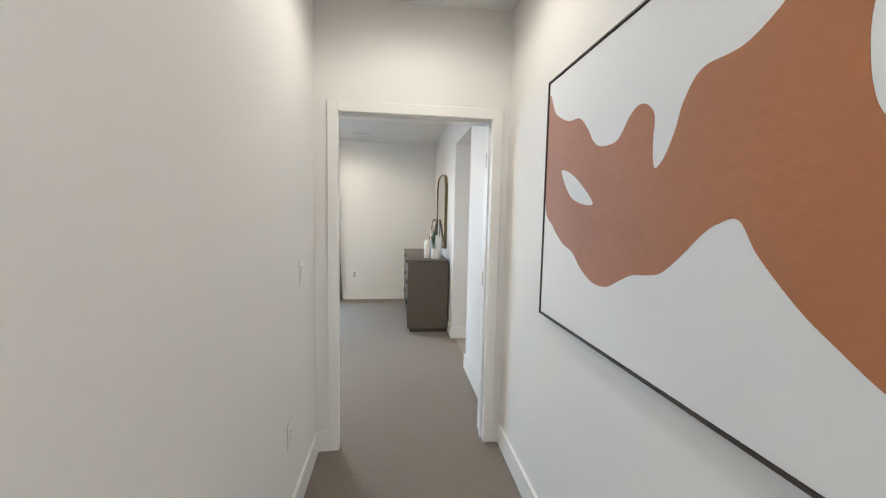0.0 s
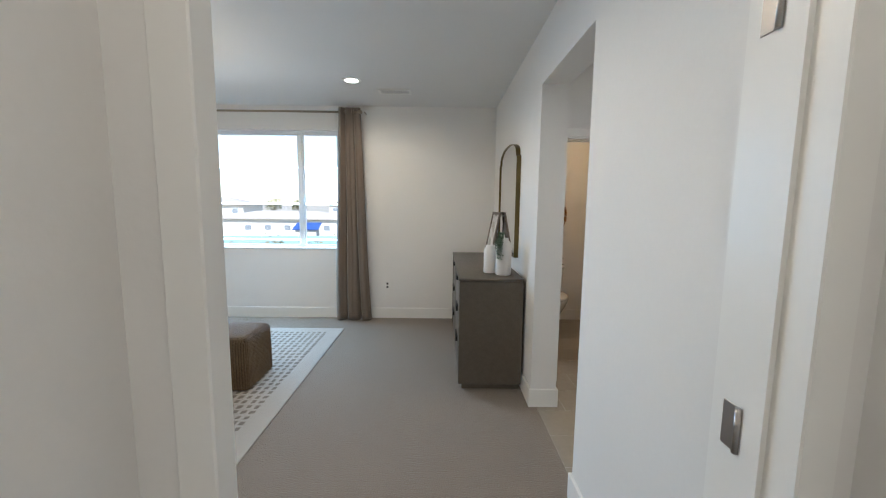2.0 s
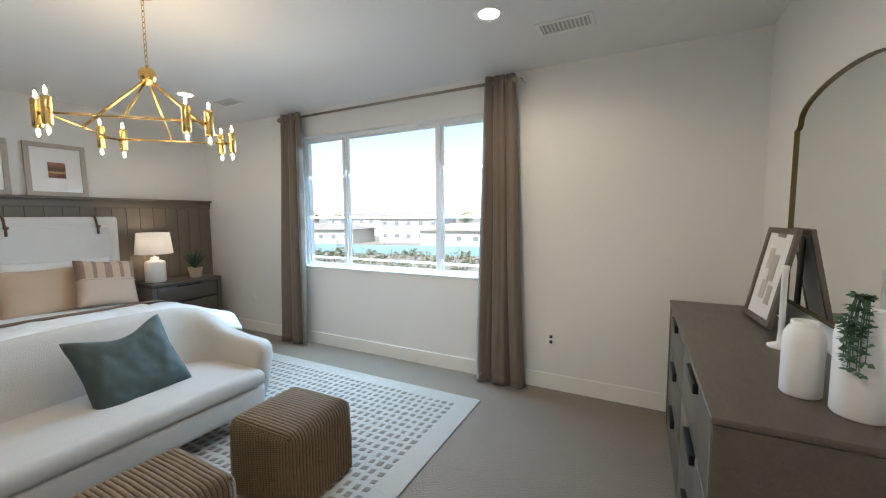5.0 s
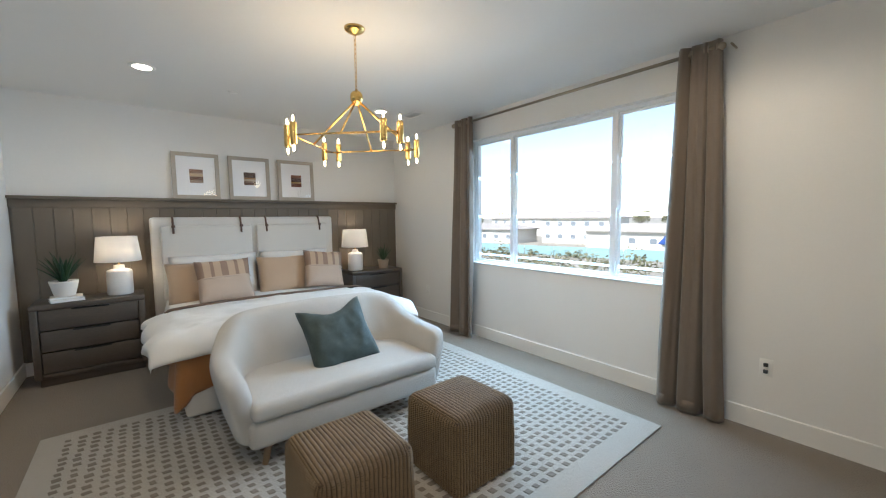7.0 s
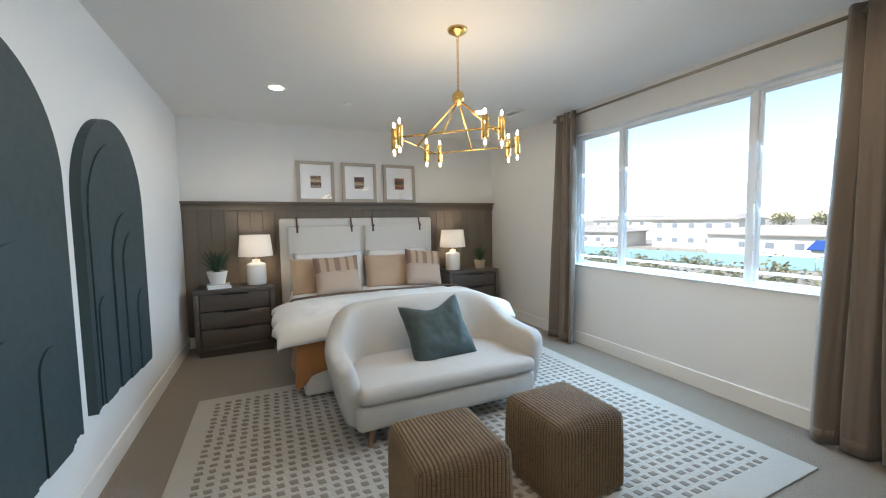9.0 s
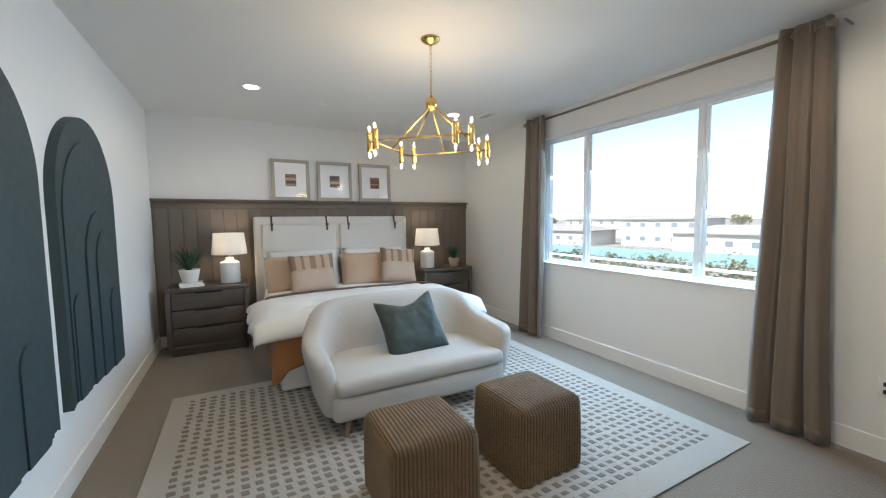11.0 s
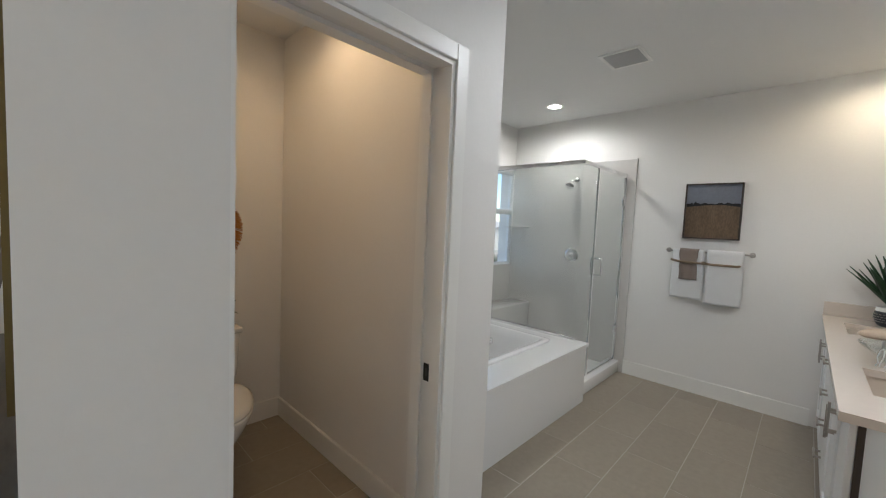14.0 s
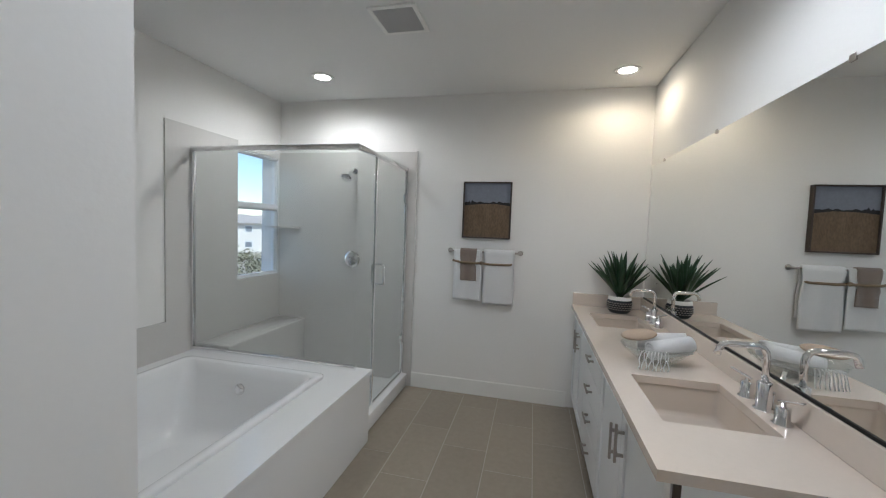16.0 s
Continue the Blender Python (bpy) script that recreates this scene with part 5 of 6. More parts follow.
wall_plate("wall_outlet", "white wall outlet with dark plugs", (-0.105, YN, 0.437), -90, "jack", "outlet")
wall_plate("wall_outlet", "white wall outlet beside the curtain", (-3.9, YN, 0.44), -90, "outlet", "outlet")
wall_plate("wall_outlet", "white wall outlet under the arch panels", (-3.95, YS, 0.44), 90, "outlet", "outlet")
wall_plate("wall_outlet", "white hallway wall outlet", (0.10, 1.49, 0.455), 0, "outlet", "outlet")
wall_plate("light_switch", "white rocker light switch in the hallway", (0.10, 1.735, 1.163), 0, "switch", "switch")
for z in (1.818, 1.054):
    h = thing("door_hinge", "dark bronze hinge leaf on the empty door jamb", "hinge", (1.149, 2.212, z), group="hinge leaves")
    part("leaf", box(-0.003, -0.0003, -0.018, 0.018, -0.045, 0.045, 0.001, 1), "nickel", h)
    part("knuckle", tube([(-0.004, -0.022, -0.045), (-0.004, -0.022, 0.045)], 0.006, 10), "nickel", h)


# ---- hallway: painting ----
def smooth_loop(points, n=8):
    """A closed, rounded outline through the points."""
    out, c = [], len(points)
    for k in range(c):
        p = [Vector(points[(k + j) % c]) for j in (-1, 0, 1, 2)]
        for i in range(n):
            t = i / n
            out.append(0.5 * (2 * p[1] + (p[2] - p[0]) * t + (2 * p[0] - 5 * p[1] + 4 * p[2] - p[3]) * t * t + (3 * p[1] - p[0] - 3 * p[2] + p[3]) * t ** 3))
    return out


def ochre_paint():
    """Earth-brown paint, warmer towards one end, with brushed ridges."""
    m = surface("earth_brown_paint", (0.45, 0.225, 0.14), 0.75, var=0.10, scale=2.5, fine=30, bump=0.05, bump_scale=60, stretch=(1, 1, 1.7))
    nt = m.node_tree
    b = nt.nodes["Principled BSDF"]
    geo = nt.nodes.new("ShaderNodeNewGeometry")
    sep = nt.nodes.new("ShaderNodeSeparateXYZ")
    mr = nt.nodes.new("ShaderNodeMapRange")
    mr.inputs[1].default_value, mr.inputs[2].default_value = 1.3, 0.3
    mix = nt.nodes.new("ShaderNodeMix")
    mix.data_type = "RGBA"
    old = b.inputs["Base Color"].links[0].from_socket
    mul = nt.nodes.new("ShaderNodeMix")
    mul.data_type, mul.blend_type = "RGBA", "MULTIPLY"
    mul.inputs[0].default_value = 1.0
    nt.links.new(geo.outputs["Position"], sep.inputs[0])
    nt.links.new(sep.outputs[1], mr.inputs[0])
    nt.links.new(mr.outputs[0], mix.inputs[0])
    mix.inputs[6].default_value = (1.0, 1.05, 1.25, 1)
    mix.inputs[7].default_value = (1.0, 0.82, 0.55, 1)
    nt.links.new(old, mul.inputs[6])
    nt.links.new(mix.outputs[2], mul.inputs[7])
    nt.links.new(mul.outputs[2], b.inputs["Base Color"])
    return m


M["ochrepaint"] = ochre_paint()
art = thing("painting", "large white canvas with a flowing brown abstract shape", "painting", (XE, 0, 0))
AY0, AY1, AZ0, AZ1 = -0.40, 1.405, 1.03, 2.042
part("canvas", box(-0.030, -0.0005, AY0 + 0.01, AY1 - 0.01, AZ0 + 0.01, AZ1 - 0.01), "canvas", art)
bm = bmesh.new()
for r in ((AY0, AY1, AZ0, AZ0 + 0.0075), (AY0, AY1, AZ1 - 0.0075, AZ1), (AY0, AY0 + 0.0075, AZ0 + 0.0075, AZ1 - 0.0075), (AY1 - 0.0075, AY1, AZ0 + 0.0075, AZ1 - 0.0075)):
    box(-0.0355, -0.0005, *r, bevel=0.001, seg=1, bm=bm)
part("frame", bm, "darkframe", art, "thin dark floater frame")
# the brown form: upper contour, then the lower one back
form = [(1.394, 1.965), (1.324, 1.891), (1.206, 1.833), (1.111, 1.82), (1.047, 1.77), (1.006, 1.721), (0.955, 1.694), (0.876, 1.691), (0.84, 1.713), (0.808, 1.75), (0.77, 1.771), (0.734, 1.765), (0.704, 1.738), (0.697, 1.704), (0.7, 1.661), (0.69, 1.598), (0.672, 1.596), (0.645, 1.626),
        (0.618, 1.681), (0.6, 1.734), (0.55, 1.79), (0.44, 1.8), (0.33, 1.88), (0.2, 2.03), (-0.05, 2.02), (-0.1, 1.3), (0.11, 1.21), (0.265, 1.285), (0.38, 1.391), (0.43, 1.461), (0.48, 1.453), (0.518, 1.429), (0.556, 1.393), (0.6, 1.354), (0.642, 1.325), (0.694, 1.313),
        (0.754, 1.303), (0.815, 1.276), (0.88, 1.247), (0.966, 1.247), (1.05, 1.283), (1.12, 1.334), (1.205, 1.361), (1.305, 1.426), (1.394, 1.53)]
hole = [(1.24, 1.645), (1.13, 1.615), (0.985, 1.51), (1.14, 1.535)]


def paint_layer(points, x0, x1, material, label):
    pts = [(min(AY1 - 0.0105, p[0]), min(AZ1 - 0.0105, p[1])) for p in smooth_loop(points)]
    bm = bmesh.new()
    f = [bm.verts.new((x0, y, z)) for y, z in pts]
    g = [bm.verts.new((x1, y, z)) for y, z in pts]
    bm.faces.new(g)
    for k in range(len(f)):
        j = (k + 1) % len(f)
        bm.faces.new((f[k], f[j], g[j], g[k]))
    bmesh.ops.triangulate(bm, faces=bm.faces[:], ngon_method="EAR_CLIP")
    bmesh.ops.recalc_face_normals(bm, faces=bm.faces[:])
    return part("paint", bm, material, art, label)


paint_layer(form, -0.029, -0.0306, "ochrepaint", "earth-brown painted form")
paint_layer(hole, -0.0302, -0.0313, "canvas", "white almond-shaped gap")
paint_layer([(0.235, 1.80), (0.245, 1.69), (0.21, 1.60), (0.12, 1.66), (0.13, 1.82)], -0.0302, -0.0313, "canvas", "white gap in the brown form")
strokes = bmesh.new()
for y0, y1, z, rows, sag in ((1.06, 0.875, 1.475, 6, 0.012), (0.78, 0.715, 1.47, 6, 0.004), (0.935, 0.88, 1.302, 4, 0.006), (0.965, 0.9, 1.65, 3, -0.004), (0.945, 0.86, 1.565, 2, -0.008), (1.13, 1.07, 1.79, 3, 0.004)):
    for k in range(rows):
        a, b, zz = y0 - 0.012 * (k % 3), y1 + 0.015 * ((k + 1) % 2), z - 0.0095 * k
        tube([(-0.0306, a + (b - a) * q / 8, zz - sag * math.sin(math.pi * q / 8)) for q in range(9)], 0.0013, 5, strokes, radii=[0.0004 + 0.001 * math.sin(math.pi * q / 8) for q in range(9)])
tagged(part("brush_texture", strokes, "ochrepaint", art, "raised brush marks in the paint"), kind="stuff")


# ---- bathroom: surround, tub, shower ----
SX, SY = 4.36, 5.04
sur = thing("shower_surround", "smooth pale grey shower and tub surround panels", "shower wall", kind="structure")
wx0, wx1, wz0, wz1 = WIN_BATH
for r in ((4.15, wx0, 6.375, YN, 0.0, 2.18), (wx1, BX, 6.375, YN, 0.0, 2.18), (wx0, wx1, 6.375, YN, 0.0, wz0), (BX - 0.01, BX, 4.956, 6.375, 0.0, 2.18), (2.572, 4.15, 6.375, YN, 0.49, 0.765), (2.571, 2.581, 4.94, 6.375, 0.49, 0.765)):
    part("panel", box(*r), "surround", sur)
part("edge_strip", box(BX - 0.016, BX - 0.0003, 4.944, 4.9555, 0.0, 2.185, 0.003), "surround", sur)
part("bench", box(SX + 0.03, BX - 0.011, 6.07, 6.374, 0.0, 0.55, 0.012), "surround", sur, "built-in shower bench")
bm = bmesh.new()
vs = [(0, 0)] + [(-0.23 * math.cos(a), -0.23 * math.sin(a)) for a in [math.pi / 2 * k / 8 for k in range(9)]]
lo, hi = [bm.verts.new((x, y, 0)) for x, y in vs], [bm.verts.new((x, y, 0.016)) for x, y in vs]
bm.faces.new(lo[::-1]), bm.faces.new(hi)
for k in range(len(vs)):
    bm.faces.new((lo[k], lo[(k + 1) % len(vs)], hi[(k + 1) % len(vs)], hi[k]))
bmesh.ops.recalc_face_normals(bm, faces=bm.faces[:])
part("corner_shelf", move(bm, Matrix.Translation((BX - 0.0105, 6.3745, 1.44))), "surround", sur, "white corner soap shelf")


def rounded_rect(x0, x1, y0, y1, r, z, n=5):
    pts = []
    for cx, cy, a0 in ((x1 - r, y1 - r, 0), (x0 + r, y1 - r, 90), (x0 + r, y0 + r, 180), (x1 - r, y0 + r, 270)):
        for k in range(n + 1):
            a = radians(a0 + 90 * k / n)
            pts.append((cx + r * math.cos(a), cy + r * math.sin(a), z))
    return pts


def loft(loops, close=True):
    bm = bmesh.new()
    rows = [[bm.verts.new(p) for p in l] for l in loops]
    for a, b in zip(rows, rows[1:]):
        for k in range(len(a)):
            j = (k + 1) % len(a)
            bm.faces.new((a[k], a[j], b[j], b[k])).smooth = True
    if close:
        bm.faces.new(rows[-1])
    bmesh.ops.recalc_face_normals(bm, faces=bm.faces[:])
    return bm


tub = thing("bathtub", "white drop-in bathtub in a smooth white deck", "bathtub", (0, 0, 0))
DZ, dx0, dx1, dy0, dy1 = 0.505, 2.585, 4.425, 4.925, 6.372
ox0, ox1, oy0, oy1 = 2.76, 4.17, 5.20, 6.20
bm = bmesh.new()
for r in ((dx0, dx1, dy0, oy0), (dx0, dx1, oy1, dy1), (dx0, ox0, oy0, oy1), (ox1, dx1, oy0, oy1)):
    box(*r, DZ - 0.03, DZ, bm=bm)
bmesh.ops.remove_doubles(bm, verts=bm.verts, dist=0.0005)
part("deck", bm, "acrylic", tub, "white solid-surface deck")
part("apron", box(dx0, dx1 - 0.012, dy0 + 0.014, dy0 + 0.04, 0.0, DZ - 0.031), "acrylic", tub)
part("end_wall", box(4.30, dx1 - 0.012, dy0 + 0.041, dy1, 0.0, DZ - 0.031), "acrylic", tub)
L = []
for inset, z, r in ((-0.045, DZ + 0.001, 0.05), (-0.045, DZ + 0.016, 0.05), (-0.035, DZ + 0.022, 0.05), (0.0, DZ + 0.022, 0.06), (0.012, DZ + 0.012, 0.06), (0.03, DZ - 0.05, 0.08), (0.06, 0.30, 0.10), (0.09, 0.16, 0.12), (0.13, 0.115, 0.12), (0.2, 0.105, 0.10)):
    L.append(rounded_rect(ox0 + inset * (2.2 if z < 0.45 else 1), ox1 - inset * (1.5 if z < 0.45 else 1), oy0 + inset, oy1 - inset, r, z))
part("basin", loft(L), "acrylic", tub, "deep white basin with sloped end")
part("overflow", move(lathe([(0, 0), (0.035, 0), (0.035, 0.008), (0.03, 0.012), (0, 0.012)], 20), Matrix.Translation((4.085, 5.70, 0.40)) @ pose(0, 0, 0, 0, -78, 0)), "chrome", tub)

sho = thing("shower_enclosure", "frameless glass shower enclosure with chrome rails", "shower", (0, 0, 0))
part("header", box(SX - 0.016, SX + 0.016, SY - 0.016, 6.374, 1.995, 2.03, 0.004), "chrome", sho)
part("header", box(SX + 0.0165, BX - 0.011, SY - 0.016, SY + 0.016, 1.995, 2.03, 0.004), "chrome", sho)
part("sill_channel", box(SX - 0.018, SX + 0.018, SY - 0.018, 6.374, DZ + 0.0005, DZ + 0.035, 0.004), "chrome", sho)
part("wall_channel", box(SX - 0.014, SX + 0.014, 6.35, 6.3745, DZ + 0.036, 1.994, 0.003), "chrome", sho)
part("wall_channel", box(BX - 0.036, BX - 0.0105, SY - 0.014, SY + 0.014, 0.125, 1.994, 0.003), "chrome", sho)
part("side_pane", box(SX - 0.004, SX + 0.004, SY + 0.006, 6.352, DZ + 0.03, 1.998), "showerglass", sho)
part("front_pane", box(SX - 0.004, 4.665, SY - 0.004, SY + 0.004, DZ + 0.03, 1.998), "showerglass", sho)
part("front_pane", box(4.432, 4.665, SY - 0.004, SY + 0.004, 0.122, DZ + 0.0285), "showerglass", sho)
part("door_jamb", box(4.666, 4.688, SY - 0.01, SY + 0.01, 0.122, 1.994, 0.003), "chrome", sho)
for ob in sho.children:
    if "pane" in ob.name:
        ob.visible_shadow = False
door = part("glass_door", box(4.69, 5.345, SY - 0.004, SY + 0.004, 0.135, 1.985), "showerglass", sho, "clear hinged glass door")
door.visible_shadow = False
for y0, s in ((SY - 0.05, -1), (SY + 0.05, 1)):
    part("door_handle", tube([(4.745, SY + s * 0.005, 1.045), (4.745, y0 - s * 0.008, 1.045), (4.745, y0, 1.053), (4.745, y0, 1.192), (4.745, y0 - s * 0.008, 1.2), (4.745, SY + s * 0.005, 1.2)], 0.009, 10), "chrome", door, "chrome pull handle")
for z in (0.45, 1.75):
    part("hinge", box(5.318, 5.352, SY - 0.014, SY + 0.014, z - 0.04, z + 0.04, 0.004), "chrome", door)
part("bottom_rail", box(4.69, 5.345, SY - 0.010, SY + 0.010, 0.1225, 0.1345, 0.002), "chrome", sho)
part("curb", box(4.428, BX - 0.0105, 4.985, 5.095, 0.0, 0.12, 0.01, 3), "acrylic", sho)
part("pan", box(4.428, BX - 0.0105, 5.0955, 6.069, 0.0, 0.045, 0.004), "acrylic", sho)
part("drain", lathe([(0, 0.0455), (0.05, 0.0455), (0.05, 0.048), (0, 0.0485)], 20), "chrome", sho).matrix_world = pose(4.9, 5.55, 0)

shh = thing("wall_shower", "chrome shower head on a bent wall arm", "shower", (BX - 0.011, 5.56, 0))
part("flange", move(lathe([(0, 0), (0.03, 0), (0.028, 0.008), (0.012, 0.014), (0, 0.014)], 20), pose(0, 0, 2.0, 0, -90, 0)), "chrome", shh)
part("arm", tube([(-0.01, 0, 2.0), (-0.06, 0, 2.0), (-0.10, 0, 1.99), (-0.135, 0, 1.965)], 0.0095, 10), "chrome", shh)
part("head", move(lathe([(0, 0), (0.014, 0), (0.016, 0.02), (0.024, 0.034), (0.046, 0.062), (0.05, 0.072), (0.046, 0.078), (0, 0.078)], 24), Matrix.Translation((-0.13, 0, 1.97)) @ pose(0, 0, 0, 0, -140, 0)), "chrome", shh)
val = thing("shower_valve", "round chrome shower valve with lever", "shower valve", (BX - 0.0105, 5.575, 1.165))
part("plate", move(lathe([(0, 0), (0.082, 0), (0.08, 0.007), (0.055, 0.013), (0, 0.015)], 32), pose(0, 0, 0, 0, -90, 0)), "chrome", val)
part("lever", move(lathe([(0, 0), (0.028, 0), (0.026, 0.03), (0.016, 0.045), (0, 0.047)], 20), pose(-0.014, 0, 0, 0, -90, 0)), "chrome", val)
part("lever_arm", tube([(-0.045, 0, 0), (-0.055, -0.02, -0.045), (-0.057, -0.026, -0.065)], 0.007, 8), "chrome", val)


# ---- bathroom: vanity ----
CZ, VX, VF = 0.893, 3.085, 3.545
van = thing("vanity_cabinet", "white painted double vanity cabinet with shaker doors", "vanity", (0, 0, 0))
for n, q in zip(("side_panel", "side_panel", "back_panel", "bottom_panel", "face_frame", "divider"), ((VX + 0.03, VX + 0.05, BY + 0.001, 3.495, 0.10, CZ - 0.0325), (BX - 0.021, BX - 0.001, BY + 0.001, 3.495, 0.10, CZ - 0.0325), (VX + 0.05, BX - 0.021, BY + 0.001, BY + 0.012, 0.10, CZ - 0.0325),
          (VX + 0.05, BX - 0.021, BY + 0.012, 3.495, 0.10, 0.118), (VX + 0.05, BX - 0.021, 3.47, 3.495, 0.118, CZ - 0.0325), (4.06, 4.08, BY + 0.012, 3.47, 0.118, CZ - 0.0325))):
    part(n, box(*q), "cabinet", van)

part("toe_kick", box(VX + 0.045, BX - 0.002, BY + 0.03, 3.43, 0.0, 0.0995), "cabinet", van)
# no real filler: a dark strip draws the shadow at the cabinet end
part("filler_strip", box(VX + 0.020, VX + 0.0295, 3.478, 3.496, 0.10, CZ - 0.033), "darkframe", van, "dark strip painted as the shadow gap at the cabinet end")


def front(name, x0, x1, z0, z1, pull=None, shaker=True):
    """A door or drawer front with a recessed panel, and its bar pull: ('v' or 'h', x, z)."""
    bm = bmesh.new()
    w = 0.055 if z1 - z0 > 0.2 else 0.0
    y0, y1 = 3.496, 3.515
    if w:
        for r in ((x0, x0 + w, z0, z1), (x1 - w, x1, z0, z1), (x0 + w, x1 - w, z0, z0 + w), (x0 + w, x1 - w, z1 - w, z1)):
            box(r[0], r[1], y0, y1, r[2], r[3], bevel=0.0015, seg=1, bm=bm)
        box(x0 + w - 0.001, x1 - w + 0.001, y0, y1 - 0.009, z0 + w - 0.001, z1 - w + 0.001, bm=bm)
    else:
        box(x0, x1, y0, y1, z0, z1, bevel=0.002, seg=1, bm=bm)
    d = part(name, bm, "cabinet", van)
    k, x, z = pull
    h = part("handle", box(x - 0.006, x + 0.006, y1 + 0.024, y1 + 0.034, z - 0.075, z + 0.075, 0.002) if k == "v" else box(x - 0.065, x + 0.065, y1 + 0.024, y1 + 0.034, z - 0.006, z + 0.006, 0.002), "nickel", d, "brushed nickel bar pull")
    for e in (-0.045, 0.045):
        a, b = (x, z + e) if k == "v" else (x + e, z)
        part("handle_post", box(a - 0.005, a + 0.005, y1 - 0.0005, y1 + 0.0245, b - 0.005, b + 0.005), "nickel", d)
    return d


TOP = CZ - 0.045
front("cabinet_door", 3.125, 3.598, 0.115, TOP, ("v", 3.555, 0.70))
front("cabinet_door", 3.604, 4.065, 0.115, TOP, ("v", 3.648, 0.66))
for z0, z1 in ((0.115, 0.31), (0.316, 0.488), (0.494, 0.666), (0.672, TOP)):
    front("drawer_front", 4.073, 4.665, z0, z1, ("h", 4.37, (z0 + z1) / 2))
front("cabinet_door", 4.673, 5.02, 0.115, TOP, ("v", 4.98, 0.68))
front("cabinet_door", 5.026, 5.372, 0.115, TOP, ("v", 5.066, 0.68))

ct = thing("countertop", "beige quartz vanity countertop with two undermount cutouts", "countertop", (0, 0, 0))
S = ((3.375, 3.80), (4.655, 5.08))
SY0, SY1 = 3.105, 3.445
bm = bmesh.new()
xs = [VX, S[0][0], S[0][1], S[1][0], S[1][1], BX - 0.001]
for a, b in zip(xs, xs[1:]):
    if (a, b) in S:
        box(a, b, BY + 0.001, SY0, CZ - 0.032, CZ, bm=bm)
        box(a, b, SY1, VF, CZ - 0.032, CZ, bm=bm)
    else:
        box(a, b, BY + 0.001, VF, CZ - 0.032, CZ, bm=bm)
bmesh.ops.remove_doubles(bm, verts=bm.verts, dist=0.0005)
part("slab", bm, "quartz", ct)
part("backsplash", box(VX, BX - 0.021, BY + 0.0005, BY + 0.020, CZ + 0.0003, CZ + 0.10, 0.002, 1), "quartz", ct)
part("side_splash", box(BX - 0.0205, BX - 0.0005, BY + 0.0005, VF - 0.005, CZ + 0.0003, CZ + 0.10, 0.002, 1), "quartz", ct)


def sink(x0, x1):
    s = thing("sink", "beige rectangular undermount sink with smooth glaze", "sink", (0, 0, 0), group="vanity sinks")
    L = []
    for inset, z, r in ((-0.025, CZ - 0.0335, 0.02), (-0.004, CZ - 0.0335, 0.02), (-0.003, CZ - 0.045, 0.02), (0.003, CZ - 0.135, 0.022), (0.008, CZ - 0.15, 0.026), (0.022, CZ - 0.156, 0.03), (0.12, CZ - 0.165, 0.04)):
        L.append(rounded_rect(x0 + inset, x1 - inset, SY0 + inset, SY1 - inset, r, z))
    part("basin", loft(L), "sinkglaze", s)
    part("drain", move(lathe([(0, 0), (0.022, 0), (0.024, 0.003), (0, 0.005)], 18), Matrix.Translation(((x0 + x1) / 2, (SY0 + SY1) / 2, CZ - 0.165))), "chrome", s)


def faucet(x):
    f = thing("faucet", "chrome widespread faucet with two lever handles", "faucet", (x, 3.062, CZ + 0.0003), group="vanity faucets")
    part("base", lathe([(0, 0), (0.030, 0), (0.030, 0.006), (0.023, 0.008), (0.023, 0.098), (0.021, 0.101), (0.012, 0.103), (0, 0.103)], 24), "chrome", f)
    part("spout", tube([(0, 0, 0.10), (0, 0, 0.19), (0, 0.004, 0.208), (0, 0.014, 0.222), (0, 0.030, 0.228), (0, 0.125, 0.228), (0, 0.142, 0.222), (0, 0.151, 0.208), (0, 0.156, 0.185)], 0.0115, 14), "chrome", f)
    for s in (-1, 1):
        h = part("handle_base", move(lathe([(0, 0), (0.029, 0), (0.029, 0.006), (0.0215, 0.008), (0.0215, 0.058), (0.019, 0.061), (0.009, 0.063), (0.008, 0.075), (0, 0.075)], 20), Matrix.Translation((s * 0.108, 0, 0))), "chrome", f)
        part("lever", move(box(-0.016, 0.064, -0.0075, 0.0075, -0.004, 0.004, 0.002), Matrix.Translation((s * 0.108, 0, 0.078)) @ pose(0, 0, 0, 0, 0, 35 if s > 0 else 205) @ pose(0, 0, 0, 0, -16, 0)), "chrome", h, "flat chrome lever")
    part("lift_rod", tube([(0, -0.031, 0.0), (0, -0.031, 0.06)], 0.003, 8), "chrome", f)
    part("lift_knob", lathe([(0, 0.058), (0.006, 0.059), (0.006, 0.068), (0, 0.069)], 12), "chrome", f).location = (0, -0.031, 0)


for a, b in S:
    sink(a, b)
    faucet((a + b) / 2 - 0.01)

bmir = thing("vanity_mirror", "large frameless wall mirror above the vanity", "mirror", (0, 0, 0))
part("glass", box(VX, 5.335, BY + 0.0005, BY + 0.006, CZ + 0.112, 2.04), "mirror", bmir)
part("bottom_channel", box(VX, 5.335, BY + 0.0005, BY + 0.011, CZ + 0.1005, CZ + 0.1118, 0.001, 1), "black", bmir, "dark metal channel under the glass")
for x in (3.4, 4.25, 5.05):
    part("clip", box(x - 0.012, x + 0.012, BY + 0.0065, BY + 0.010, 2.028, 2.05, 0.001, 1), "nickel", bmir)

pot = thing("potted_plant", "spiky agave in a ribbed charcoal pot with white rim", "plant", (5.185, 3.215, CZ + 0.0004))
pot.scale = (1.2, 1.2, 1.08)
